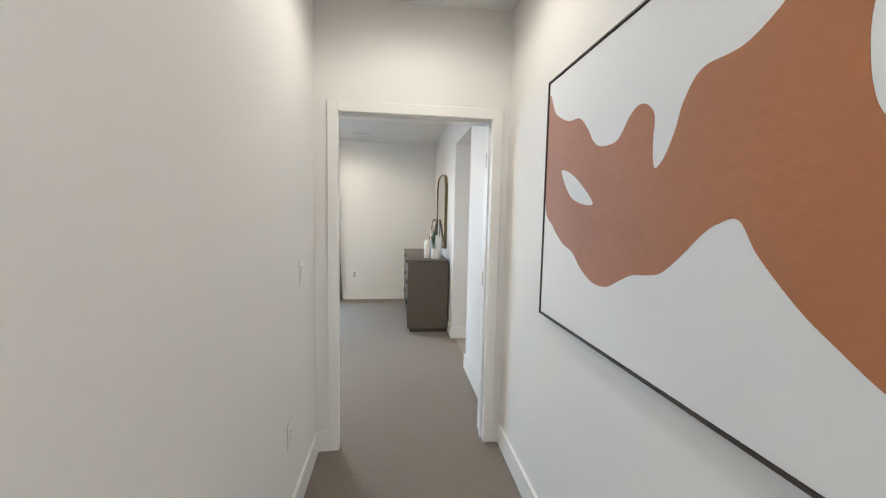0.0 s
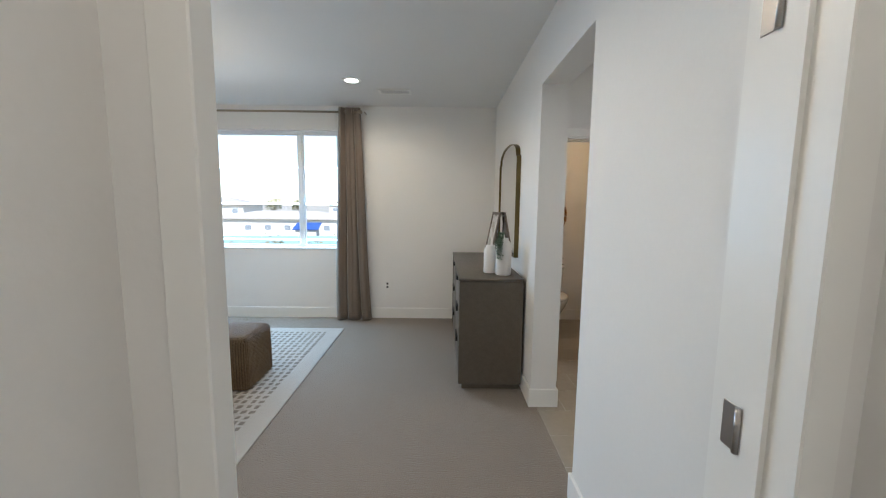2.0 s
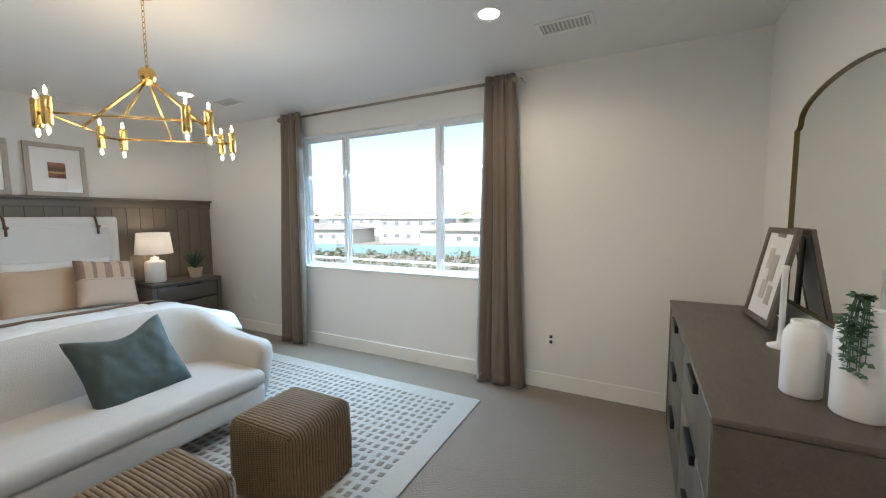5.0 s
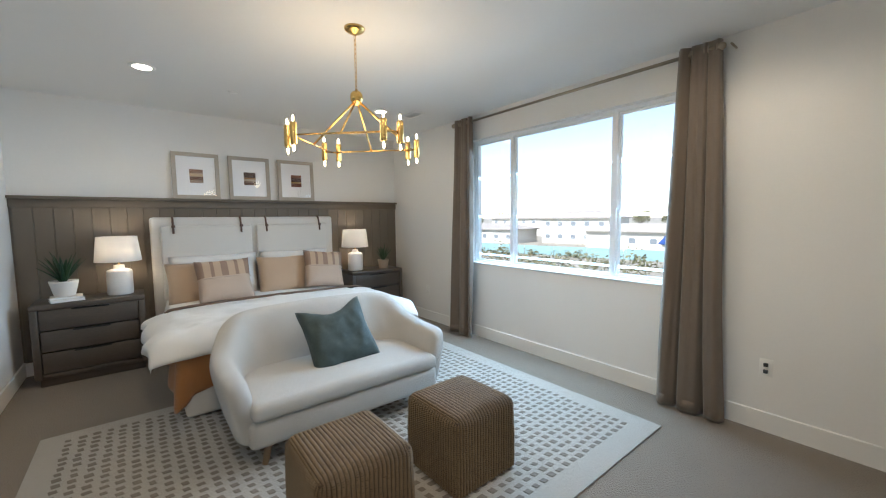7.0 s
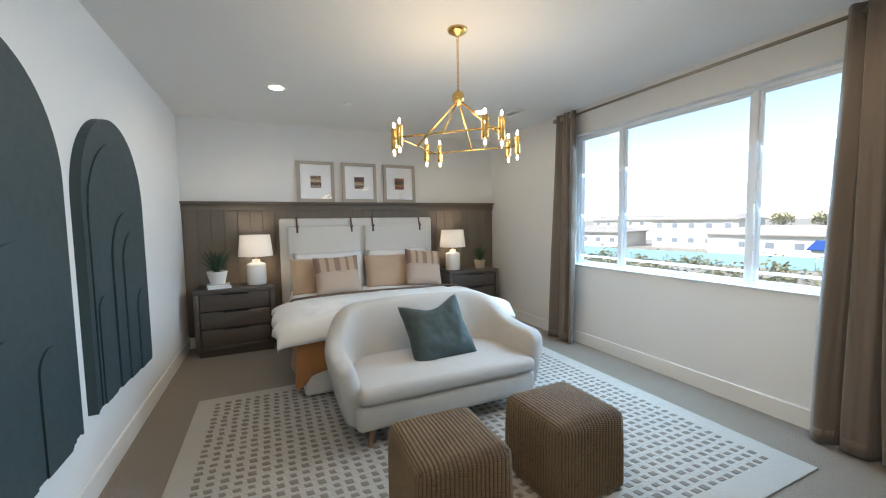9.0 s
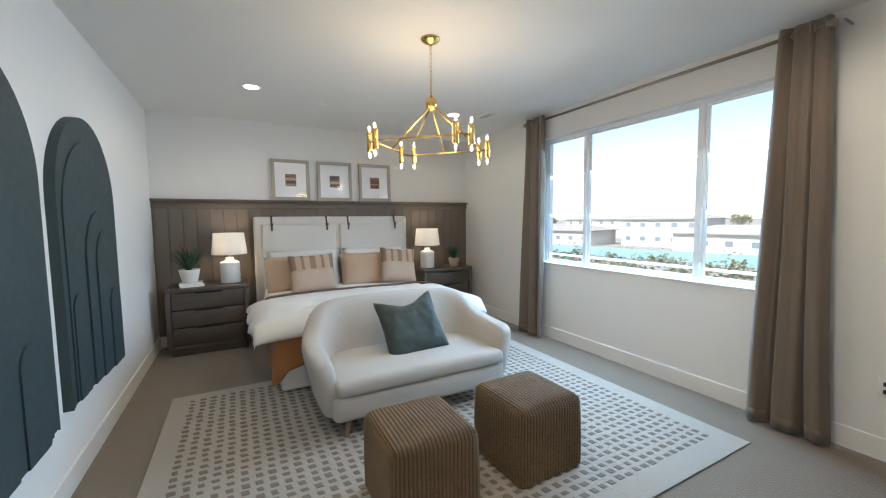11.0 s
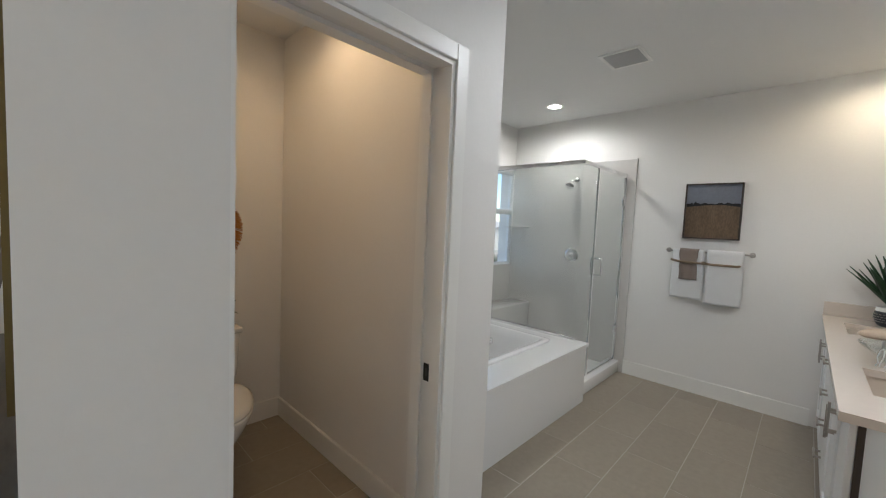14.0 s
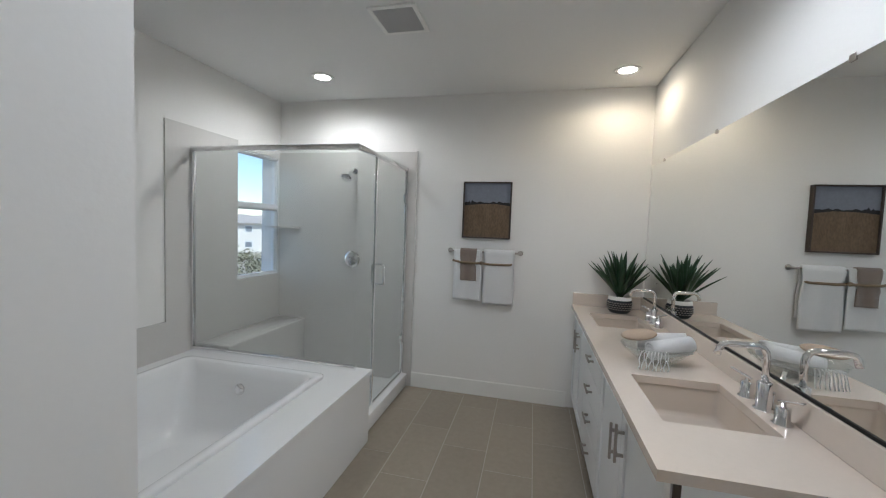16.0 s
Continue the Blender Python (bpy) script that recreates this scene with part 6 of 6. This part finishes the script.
part("pot", lathe([(0, 0), (0.05, 0), (0.062, 0.012), (0.074, 0.05), (0.074, 0.075), (0.069, 0.10), (0.064, 0.10), (0.06, 0.08), (0, 0.075)], 28), "darkpot", pot)
part("rim", lathe([(0.0705, 0.094), (0.067, 0.118), (0.06, 0.12), (0.058, 0.1), (0.0705, 0.094)], 28), "ceramic", pot, "white glazed rim band")
for z, r in ((0.03, 0.0705), (0.045, 0.0745), (0.06, 0.0755), (0.075, 0.0755)):
    bm = bmesh.new()
    for k in range(28):
        a = 2 * math.pi * (k + (0.5 if int(z * 1000) % 2 else 0)) / 28
        merge(bm, move(box(-0.003, 0.0022, -0.0045, 0.0045, -0.0032, 0.0032), Matrix.Translation((r * math.cos(a), r * math.sin(a), z)) @ pose(0, 0, 0, 0, 0, math.degrees(a))))
    part("rib_row", bm, "nickel", pot, "row of raised grey dashes")
part("soil", lathe([(0, 0.094), (0.0595, 0.094), (0.0595, 0.1), (0, 0.104)], 20), "soil", pot)
part("leaves", blades(40, 0.33, 0.024, 0.80, 21, 0.06, up=0.11), "agave", pot, "long pointed dark green leaves")

bw = thing("glass_bowl", "clear glass bowl on the counter holding rolled towels", "bowl", (4.0, 3.285, CZ + 0.0004), 20)
bm = lathe([(0, 0.004), (0.05, 0.0), (0.062, 0.004), (0.085, 0.03), (0.125, 0.066), (0.135, 0.085), (0.131, 0.086), (0.12, 0.068), (0.082, 0.036), (0.058, 0.01), (0, 0.009)], 36)
bmesh.ops.scale(bm, verts=bm.verts, vec=(0.95, 1.3, 1.05))
part("glass", bm, "bowlglass", bw).visible_shadow = False
mesh_bm = bmesh.new()
for k in range(9):
    a = 2.25 + k * 0.085
    x, y = 0.13 * 0.95 * math.cos(a), 0.13 * 1.3 * math.sin(a)
    tube([(x * 0.9, y * 0.9, 0.083), (x * 1.03, y * 1.05, 0.076), (x * 1.05 + 0.006 * (-1) ** k, y * 1.10, 0.045), (x * 1.06 - 0.006 * (-1) ** k, y * 1.12, 0.02), (x * 1.07, y * 1.16, 0.004)], 0.0025, 5, mesh_bm)
part("net_fringe", mesh_bm, "towel", bw, "white knotted net fringe over the rim")


def rolled_towel(label, at, turn, r=0.042, length=0.2):
    t = thing("rolled_towel", label, "towel")
    t.matrix_world = Matrix.Translation(at) @ pose(0, 0, 0, 0, 8, turn)

    def spiral(u, v):
        a = 5.6 * math.pi * u
        rr = 0.008 + (r - 0.008) * u
        return Vector(((v - 0.5) * length, rr * math.cos(a), rr * math.sin(a)))
    part("cloth", grid_sheet(spiral, 70, 4, 0.0125), "towel", t)


rolled_towel("white rolled hand towel in the glass bowl", (4.035, 3.262, CZ + 0.098), 78, 0.046, 0.21)
rolled_towel("second white rolled towel leaning in the bowl", (3.955, 3.245, CZ + 0.092), 108, 0.046, 0.20)
br = thing("bath_brush", "oval pale wooden bath brush lying on the towels", "brush")
br.matrix_world = Matrix.Translation((3.985, 3.375, CZ + 0.132)) @ pose(0, 0, 0, 0, -24, 0) @ pose(0, 0, 0, 0, 0, 105)
bm = lathe([(0, -0.008), (0.04, -0.008), (0.045, 0.0), (0.04, 0.008), (0, 0.009)], 24)
bmesh.ops.scale(bm, verts=bm.verts, vec=(1.9, 0.85, 1))
part("head", bm, "clay", br)

# ---- bathroom: picture, towels, fan ----
M["pic_sky"] = surface("picture_sky", (0.20, 0.215, 0.26), 0.8, var=0.15, scale=8, bump=0.1)
M["pic_field"] = surface("picture_field", (0.20, 0.135, 0.082), 0.8, var=0.4, scale=9, fine=40, bump=0.15, stretch=(1, 2.5, 1))
M["pic_trees"] = surface("picture_trees", (0.018, 0.02, 0.024), 0.8, var=0.3, bump=0.1)
bp = thing("painting", "small framed landscape of a dry field under grey sky", "painting", (BX, 4.295, 1.418))
bm = bmesh.new()
for r in ((-0.21, 0.21, 0, 0.012), (-0.21, 0.21, 0.48, 0.492), (-0.21, -0.198, 0.012, 0.48), (0.198, 0.21, 0.012, 0.48)):
    box(-0.045, -0.0005, *r, bevel=0.001, seg=1, bm=bm)
part("frame", bm, "darkframe", bp)
part("sky", box(-0.03, -0.0006, -0.198, 0.198, 0.31, 0.48), "pic_sky", bp, "grey-blue painted sky")
part("field", box(-0.03, -0.0006, -0.198, 0.198, 0.012, 0.3098), "pic_field", bp, "tan painted field")
out = [(-0.197, 0.285)] + [(0.394 * k / 30 - 0.197, 0.31 + 0.028 * abs(noise.noise((k * 0.23, 2, 0))) + (0.03 if k < 9 or k > 23 else 0.0) * abs(noise.noise((k * 0.5, 7, 0)))) for k in range(31)] + [(0.197, 0.285), (0.05, 0.30), (-0.08, 0.302)]
part("trees", move(prism(out, 0.0015), Matrix.Translation((-0.0318, 0, 0)) @ pose(0, 0, 0, 0, 0, 90) @ Matrix.Diagonal((1, -1, 1, 1))), "pic_trees", bp, "dark painted tree line")

tb = thing("towel_bar", "brushed nickel towel bar on the wall", "towel bar", (BX, 0, 1.30))
part("bar", tube([(-0.062, 3.985, 0), (-0.062, 4.615, 0)], 0.008, 10), "nickel", tb)
for y in (3.99, 4.61):
    part("post", tube([(-0.0005, y, 0), (-0.062, y, 0)], 0.011, 10), "nickel", tb)
    part("flange", move(lathe([(0, 0), (0.022, 0), (0.022, 0.006), (0, 0.008)], 16), pose(-0.0003, y, 0, 0, -90, 0)), "nickel", tb)


def hung_towel(label, y0, y1, z_front, z_back, out, material, seed):
    """A towel folded over the bar."""
    t = thing("towel", label, "towel", (BX - 0.062, (y0 + y1) / 2, 1.30), group="towels on the bar")
    w, r = (y1 - y0) / 2, 0.012 + out

    def at(u, v):
        lf, lb, arc = 1.30 - z_front, 1.30 - z_back, math.pi * r
        d = u * (lf + lb + arc)
        y = (2 * v - 1) * w
        if d < lf:
            x, z = -r, -(lf - d)
        elif d < lf + arc:
            a = (d - lf) / r
            x, z = -r * math.cos(a), r * math.sin(a)
        else:
            x, z = r, -(d - lf - arc)
        sag = max(0, -z)
        x -= (0.006 * math.sin(v * 9 + seed) * min(1, sag * 6)) if x < 0 else 0
        y *= 1 - 0.10 * math.exp(-((z + 0.095) / 0.035) ** 2)
        return Vector((x, y * (1 + 0.05 * sag) + 0.004 * noise.noise((z * 6, v, seed)), z))
    part("cloth", grid_sheet(at, 44, 14, 0.008), material, t)
    return t


hung_towel("white bath towel folded over the bar", 4.315, 4.56, 0.872, 0.96, 0.006, "towel", 1)
hung_towel("white bath towel folded over the bar, hanging lower", 4.035, 4.295, 0.85, 0.93, 0.006, "towel", 4)
hung_towel("taupe hand towel laid over a white one", 4.36, 4.505, 1.045, 1.12, 0.016, "taupetowel", 8)
tie = thing("towel_tie", "jute cord tied round the hanging towels", "cord", (BX - 0.092, 4.3, 1.205))
part("cord", tube([(0.012, 0.27, 0.012), (-0.003, 0.2, 0.0), (-0.005, 0.05, -0.004), (0.004, 0.015, 0.0), (-0.001, -0.05, -0.008), (0.002, -0.22, -0.006), (0.016, -0.247, 0.0)], 0.010, 8), "jute", tie)
part("knot", move(lathe([(0, -0.016), (0.014, -0.012), (0.02, 0), (0.014, 0.012), (0, 0.016)], 12), Matrix.Translation((-0.006, 0.015, 0))), "jute", tie)

grille("exhaust_fan", "white square bathroom exhaust fan grille", 3.985, 4.275, 4.55, 4.83, 14, False, "ventgrey")
wall_plate("wall_outlet", "white wall outlet behind the agave", (BX, 3.11, 1.13), 180, "outlet", "outlet")
lt = thing("pocket_door_latch", "dark bronze pocket door strike in the jamb", "latch", (2.279, 4.675, 0.885))
part("plate", box(-0.004, -0.0022, -0.016, 0.016, -0.034, 0.034, 0.001, 1), "black", lt)
part("slot", box(-0.0046, -0.0041, -0.006, 0.006, -0.016, 0.016), "slot", lt)


# ---- toilet room ----
to = thing("toilet", "white two-piece toilet with closed lid", "toilet", (1.885, 6.37, 0))
to.scale = (1.05, 1.06, 1.03)
part("tank", loft([rounded_rect(-0.19, 0.19, -0.175, -0.004, 0.03, 0.385), rounded_rect(-0.205, 0.205, -0.185, -0.004, 0.03, 0.45), rounded_rect(-0.215, 0.215, -0.195, -0.004, 0.03, 0.70)]), "porcelain", to)
part("tank_lid", box(-0.225, 0.225, -0.205, -0.002, 0.7005, 0.735, 0.012, 3), "porcelain", to)


def egg(w, y0, y1, z, n=32):
    pts = []
    for k in range(n):
        a = 2 * math.pi * k / n
        c, s = math.cos(a), math.sin(a)
        yc = y0 + (y1 - y0) * 0.42
        pts.append((w * s * (1 - 0.12 * max(0, c)), yc + (y1 - yc if c > 0 else yc - y0) * c * (1 if c > 0 else 1), z))
    return pts


part("bowl", loft([egg(0.105, -0.20, -0.56, 0.0), egg(0.10, -0.20, -0.55, 0.12), egg(0.115, -0.19, -0.60, 0.22), egg(0.165, -0.17, -0.69, 0.33), egg(0.185, -0.165, -0.715, 0.385), egg(0.185, -0.165, -0.715, 0.40)]), "porcelain", to)
part("seat", loft([egg(0.188, -0.19, -0.722, 0.4005), egg(0.19, -0.19, -0.725, 0.412), egg(0.186, -0.19, -0.72, 0.42)]), "porcelain", to)
part("lid", loft([egg(0.186, -0.19, -0.718, 0.4235), egg(0.188, -0.19, -0.721, 0.434), egg(0.17, -0.2, -0.70, 0.446), egg(0.1, -0.25, -0.6, 0.45)]), "porcelain", to)
part("flush_lever", tube([(-0.15, -0.195, 0.65), (-0.15, -0.215, 0.65), (-0.10, -0.22, 0.645)], 0.006, 8), "chrome", to)
pl = thing("potted_plant", "broad-leaved plant in a white pot on the tank", "plant", (1.95, 6.265, 0.758))
part("pot", lathe([(0, 0), (0.062, 0), (0.07, 0.008), (0.078, 0.095), (0.07, 0.095), (0.066, 0.08), (0, 0.078)], 28), "ceramic", pl)
part("soil", lathe([(0, 0.076), (0.0665, 0.076), (0.0675, 0.084), (0, 0.088)], 20), "soil", pl)
part("leaves", blades(15, 0.22, 0.034, 1.35, 31, 0.35, up=0.075), "leaf", pl, "broad green leaves")
mo = thing("wall_hanging", "crescent raffia fringe wall hanging on a hoop", "wall hanging", (1.80, YN - 0.001, 1.495))
part("hoop", tube([(0.265 * math.cos(2 * math.pi * k / 40), -0.008, 0.265 * math.sin(2 * math.pi * k / 40)) for k in range(41)], 0.005, 8, caps=False), "jute", mo)
r = random.Random(5)
for nm, lab, a0, a1, inner, reach, count in (("fringe", "orange-brown raffia fringe", 176, 364, 0.26, 0.22, 1100), ("tassel", "inner crescent of orange-brown raffia", 200, 430, 0.07, 0.13, 700)):
    bm = bmesh.new()
    for k in range(count):
        a = radians(r.uniform(a0, a1))
        taper = math.sin((math.degrees(a) - a0) / (a1 - a0) * math.pi) ** 0.45
        y = -0.004 - r.uniform(0, 0.014)
        ri, ro = inner, inner + reach * taper * r.uniform(0.85, 1.05)
        w = 0.0022
        c, s = math.cos(a), math.sin(a)
        tw = r.uniform(-0.03, 0.03)
        p0, p1 = Vector((c * ri, y, s * ri)), Vector((math.cos(a + tw) * ro, y - 0.004, math.sin(a + tw) * ro))
        sd = Vector((-s, 0, c)) * w
        bm.faces.new([bm.verts.new(q) for q in (p0 - sd, p0 + sd, p1 + sd * 0.6, p1 - sd * 0.6)])
    thicken(bm, 0.0012)
    part(nm, bm, "raffia", mo, lab)


# ---- outside ----
GZ = -4.6
bm = bmesh.new()
q = [bm.verts.new(p) for p in ((-1500, -1500, GZ), (1500, -1500, GZ), (1500, 1500, GZ), (-1500, 1500, GZ))]
bm.faces.new(q)
structure("ground", bm, "sand", "dry pale earth reaching to the horizon", "ground")
structure("road", boxes((-260, 260, 62, 68, GZ - 0.1, GZ + 0.02)), "asphalt", "asphalt street beyond the lot", "road")


def house(label, at, turn, w, d, h, roof_h, storeys, garage):
    """A stuccoed house with a hipped roof and eaves; its front faces -y before the turn."""
    ob = thing("house", label, "house", (at[0], at[1], GZ), turn, group="houses beyond the lot")
    part("wall", box(-w / 2, w / 2, -d / 2, d / 2, 0, h), "stucco", ob)
    e = 0.6
    rz = h + 0.15
    bm = bmesh.new()
    base = [bm.verts.new((sx * (w / 2 + e), sy * (d / 2 + e), z)) for z in (h - 0.05, rz) for sx, sy in ((-1, -1), (1, -1), (1, 1), (-1, 1))]
    rl = max(0.5, (w - d) / 2)
    r0, r1 = bm.verts.new((-rl, 0, rz + roof_h)), bm.verts.new((rl, 0, rz + roof_h))
    a = base[4:]
    for f in ((a[0], a[1], r1, r0), (a[1], a[2], r1), (a[2], a[3], r0, r1), (a[3], a[0], r0)):
        bm.faces.new(f)
    for k in range(4):
        bm.faces.new((base[k], base[(k + 1) % 4], a[(k + 1) % 4], a[k]))
    bm.faces.new(base[:4][::-1])
    part("roof", bm, "roof", ob)
    nx = max(2, int(w / 3.2))
    for s in range(storeys):
        for k in range(nx):
            x = -w / 2 + (k + 0.5) * w / nx
            z0 = 1.0 + s * 2.9
            if s == 0 and garage and k == 0:
                part("garage_door", box(x - 1.2, x + 1.2, -d / 2 - 0.06, -d / 2 + 0.02, 0, 2.2), "trim", ob)
                continue
            win = part("window", box(x - 0.7, x + 0.7, -d / 2 - 0.05, -d / 2 + 0.02, z0, z0 + 1.2), "trim", ob)
            part("pane", box(x - 0.6, x + 0.6, -d / 2 - 0.06, -d / 2 - 0.051, z0 + 0.1, z0 + 1.1), "darkpane", win)
    return ob


r = random.Random(12)
for k, (x, y, w, h, st, tn) in enumerate(((-120, 62, 22, 3.0, 1, 20), (-96, 78, 18, 5.6, 2, 14), (-70, 74, 24, 3.2, 1, 8), (-48, 84, 16, 5.7, 2, 4), (-30, 78, 22, 3.2, 1, 0), (-12, 90, 17, 5.6, 2, -3), (4, 80, 20, 3.1, 1, -4), (22, 92, 16, 5.7, 2, -10),
                                            (38, 74, 13, 5.6, 2, -18), (53, 70, 12, 5.6, 2, -24), (66, 60, 12, 5.5, 2, -34), (82, 66, 16, 5.6, 2, -40), (-150, 90, 26, 5.6, 2, 30), (-84, 108, 22, 5.6, 2, 8), (-20, 118, 24, 5.8, 2, 0), (30, 112, 24, 5.7, 2, -8))):
    house("cream stucco house with hipped tile roof" if st == 2 else "low pale stucco house with wide roof", (x, y), tn, w, 10, h, 1.6 if st == 2 else 1.3, st, k % 2 == 0)
sp = thing("solar_roof", "blue panel roof over a small pale shed", "shed", (-22, 66, GZ), 6)
sp.scale = (0.65, 0.65, 0.8)
part("wall", box(-2.6, 2.6, -2, 2, 0, 2.4), "stucco", sp)
part("roof", move(box(-3.2, 3.2, -2.6, 2.6, -0.06, 0.06), Matrix.Translation((0, 0, 2.9)) @ pose(0, 0, 0, 14, 0, 0)), "solar", sp)

fence = thing("screen_fence", "long blue-green mesh screen fence on posts", "fence", (0, 0, GZ))
pts = [(-110 + 5 * k, 57 + 3.0 * math.sin(k * 0.4) - 0.16 * k) for k in range(29)]
bm = bmesh.new()
for a, b in zip(pts, pts[1:]):
    v = [bm.verts.new(p) for p in ((*a, 0.05), (*b, 0.05), (*b, 1.5), (*a, 1.5))]
    bm.faces.new(v)
thicken(bm, 0.02)
part("mesh_cloth", bm, "bluetarp", fence)
for p in pts:
    part("post", tube([(*p, 0), (*p, 1.6)], 0.04, 6), "nickel", fence)


def shrub_patch(name, label, x0, x1, y0, y1, count, size, seed):
    """Many ragged low clumps of leaves."""
    rr = random.Random(seed)
    bm = bmesh.new()
    for _ in range(count):
        cx, cy, s = rr.uniform(x0, x1), rr.uniform(y0, y1), size * rr.uniform(0.4, 1.2)
        for _k in range(26):
            p = Vector((cx + rr.gauss(0, s * 0.5), cy + rr.gauss(0, s * 0.5), GZ + abs(rr.gauss(0, s * 0.45))))
            d = Vector((rr.uniform(-1, 1), rr.uniform(-1, 1), rr.uniform(-0.3, 1))).normalized() * s * 0.22
            e = d.cross(Vector((rr.uniform(-1, 1), rr.uniform(-1, 1), rr.uniform(-1, 1)))).normalized() * s * 0.12
            bm.faces.new([bm.verts.new(v) for v in (p - d, p + e, p + d, p - e)])
    return tagged(part(name, bm, "shrub"), label, "shrubs", kind="stuff")


shrub_patch("shrubs", "dry grey-green scrub on the empty lot", -90, 60, 26, 54, 900, 1.15, 3)
shrub_patch("shrubs", "rough weeds and scrub behind the screen fence", -90, 70, 60, 62, 120, 1.1, 5)


def tree(at, h, seed):
    rr = random.Random(seed)
    t = thing("tree", "distant grey-green tree with open crown", "tree", (at[0], at[1], GZ), group="distant trees")
    bm = tube([(0, 0, 0), (0.1, 0, h * 0.3), (0, 0.1, h * 0.55)], 0.2, 8, radii=[0.22, 0.16, 0.09])
    for k in range(5):
        a = k * 1.3
        tube([(0.05, 0.05, h * 0.4), (math.cos(a) * h * 0.12, math.sin(a) * h * 0.12, h * 0.6), (math.cos(a) * h * 0.22, math.sin(a) * h * 0.22, h * 0.78)], 0.05, 5, bm, radii=[0.08, 0.05, 0.02])
    part("trunk", bm, "nightwood", t)
    bm = bmesh.new()
    for _ in range(500):
        a, rad = rr.uniform(0, 6.28), h * 0.3 * rr.random() ** 0.5
        p = Vector((math.cos(a) * rad, math.sin(a) * rad, h * 0.72 + rr.gauss(0, h * 0.12)))
        d = Vector((rr.uniform(-1, 1), rr.uniform(-1, 1), rr.uniform(-1, 1))).normalized() * 0.28
        e = d.cross(Vector((rr.uniform(-1, 1), 1, rr.uniform(-1, 1)))).normalized() * 0.14
        bm.faces.new([bm.verts.new(v) for v in (p - d, p + e, p + d, p - e)])
    part("crown", bm, "shrub", t)


for k, (x, y, h) in enumerate(((-118, 116, 9), (-106, 120, 8.5), (-112, 112, 7.5), (-52, 122, 8), (-45, 125, 7.6), (10, 124, 8), (-9, 100, 6.5), (46, 96, 6.5))):
    tree((x, y), h, k)


def truck(at, turn):
    t = thing("pickup_truck", "white pickup truck parked by the houses", "truck", (at[0], at[1], GZ), turn)
    prof = [(-2.7, 0.45), (2.6, 0.45), (2.65, 0.95), (1.5, 1.15), (0.9, 1.75), (-0.6, 1.78), (-0.8, 1.2), (-2.7, 1.2)]
    part("body", move(prism(prof, 1.8), Matrix.Translation((0, -0.9, 0))), "carpaint", t)
    part("side_window", move(prism([(-0.5, 1.25), (1.25, 1.25), (0.8, 1.68), (-0.48, 1.68)], 1.84), Matrix.Translation((0, -0.92, 0))), "darkpane", t)
    for x in (-1.7, 1.75):
        for y in (-0.85, 0.7):
            w = part("wheel", move(lathe([(0, 0), (0.36, 0), (0.38, 0.03), (0.38, 0.17), (0.36, 0.2), (0, 0.2)], 20), Matrix.Translation((x, y, 0.38)) @ pose(0, 0, 0, -90, 0, 0)), "slot", t)


truck((43, 55), 172)


# ---- pieces: wainscot boards and floor tiles ----
me_board = None
n = 30
step = (YN - YS - 0.036) / n
for k in range(n):
    if me_board is None:
        b0 = box(0.008, 0.020, -step / 2 + 0.0008, step / 2 - 0.0008, 0.146, 1.599)
        edges = [e for e in b0.edges if abs(e.verts[0].co.z - e.verts[1].co.z) > 1 and e.verts[0].co.x > 0.015]
        bmesh.ops.bevel(b0, geom=edges, offset=0.004, segments=1, affect="EDGES")
        ob = part("board", b0, "greenwall", wains)
        me_board = ob.data
    else:
        ob = new("board", me_board)
        ob.parent = wains
    ob.matrix_local = Matrix.Translation((0, YS + 0.018 + (k + 0.5) * step, 0))

TL, TW, G = 0.605, 0.302, 0.004
cells = {}
row = 0
y = BY - 0.08
while y < 6.40:
    off = (row % 3) * TL / 3
    x = 1.302 - TL + off
    while x < 5.40:
        a, b, c, d = max(x, 1.302), min(x + TL - G, 5.398), max(y, BY - 0.09), min(y + TW - G, 6.40)
        if b - a > 0.02 and d - c > 0.02:
            key = (round(b - a, 3), round(d - c, 3))
            if key not in cells:
                bmx = box(-(b - a) / 2, (b - a) / 2, -(d - c) / 2, (d - c) / 2, -0.006, 0.0)
                top = [e for e in bmx.edges if all(v.co.z > -0.001 for v in e.verts)]
                bmesh.ops.bevel(bmx, geom=top, offset=0.0012, segments=1, affect="EDGES")
                ob = part("tile", bmx, "tile", bath_floor)
                cells[key] = ob.data
            else:
                ob = new("tile", cells[key])
                ob.parent = bath_floor
            ob.location = ((a + b) / 2, (c + d) / 2, 0.0)
        x += TL
    y += TW
    row += 1
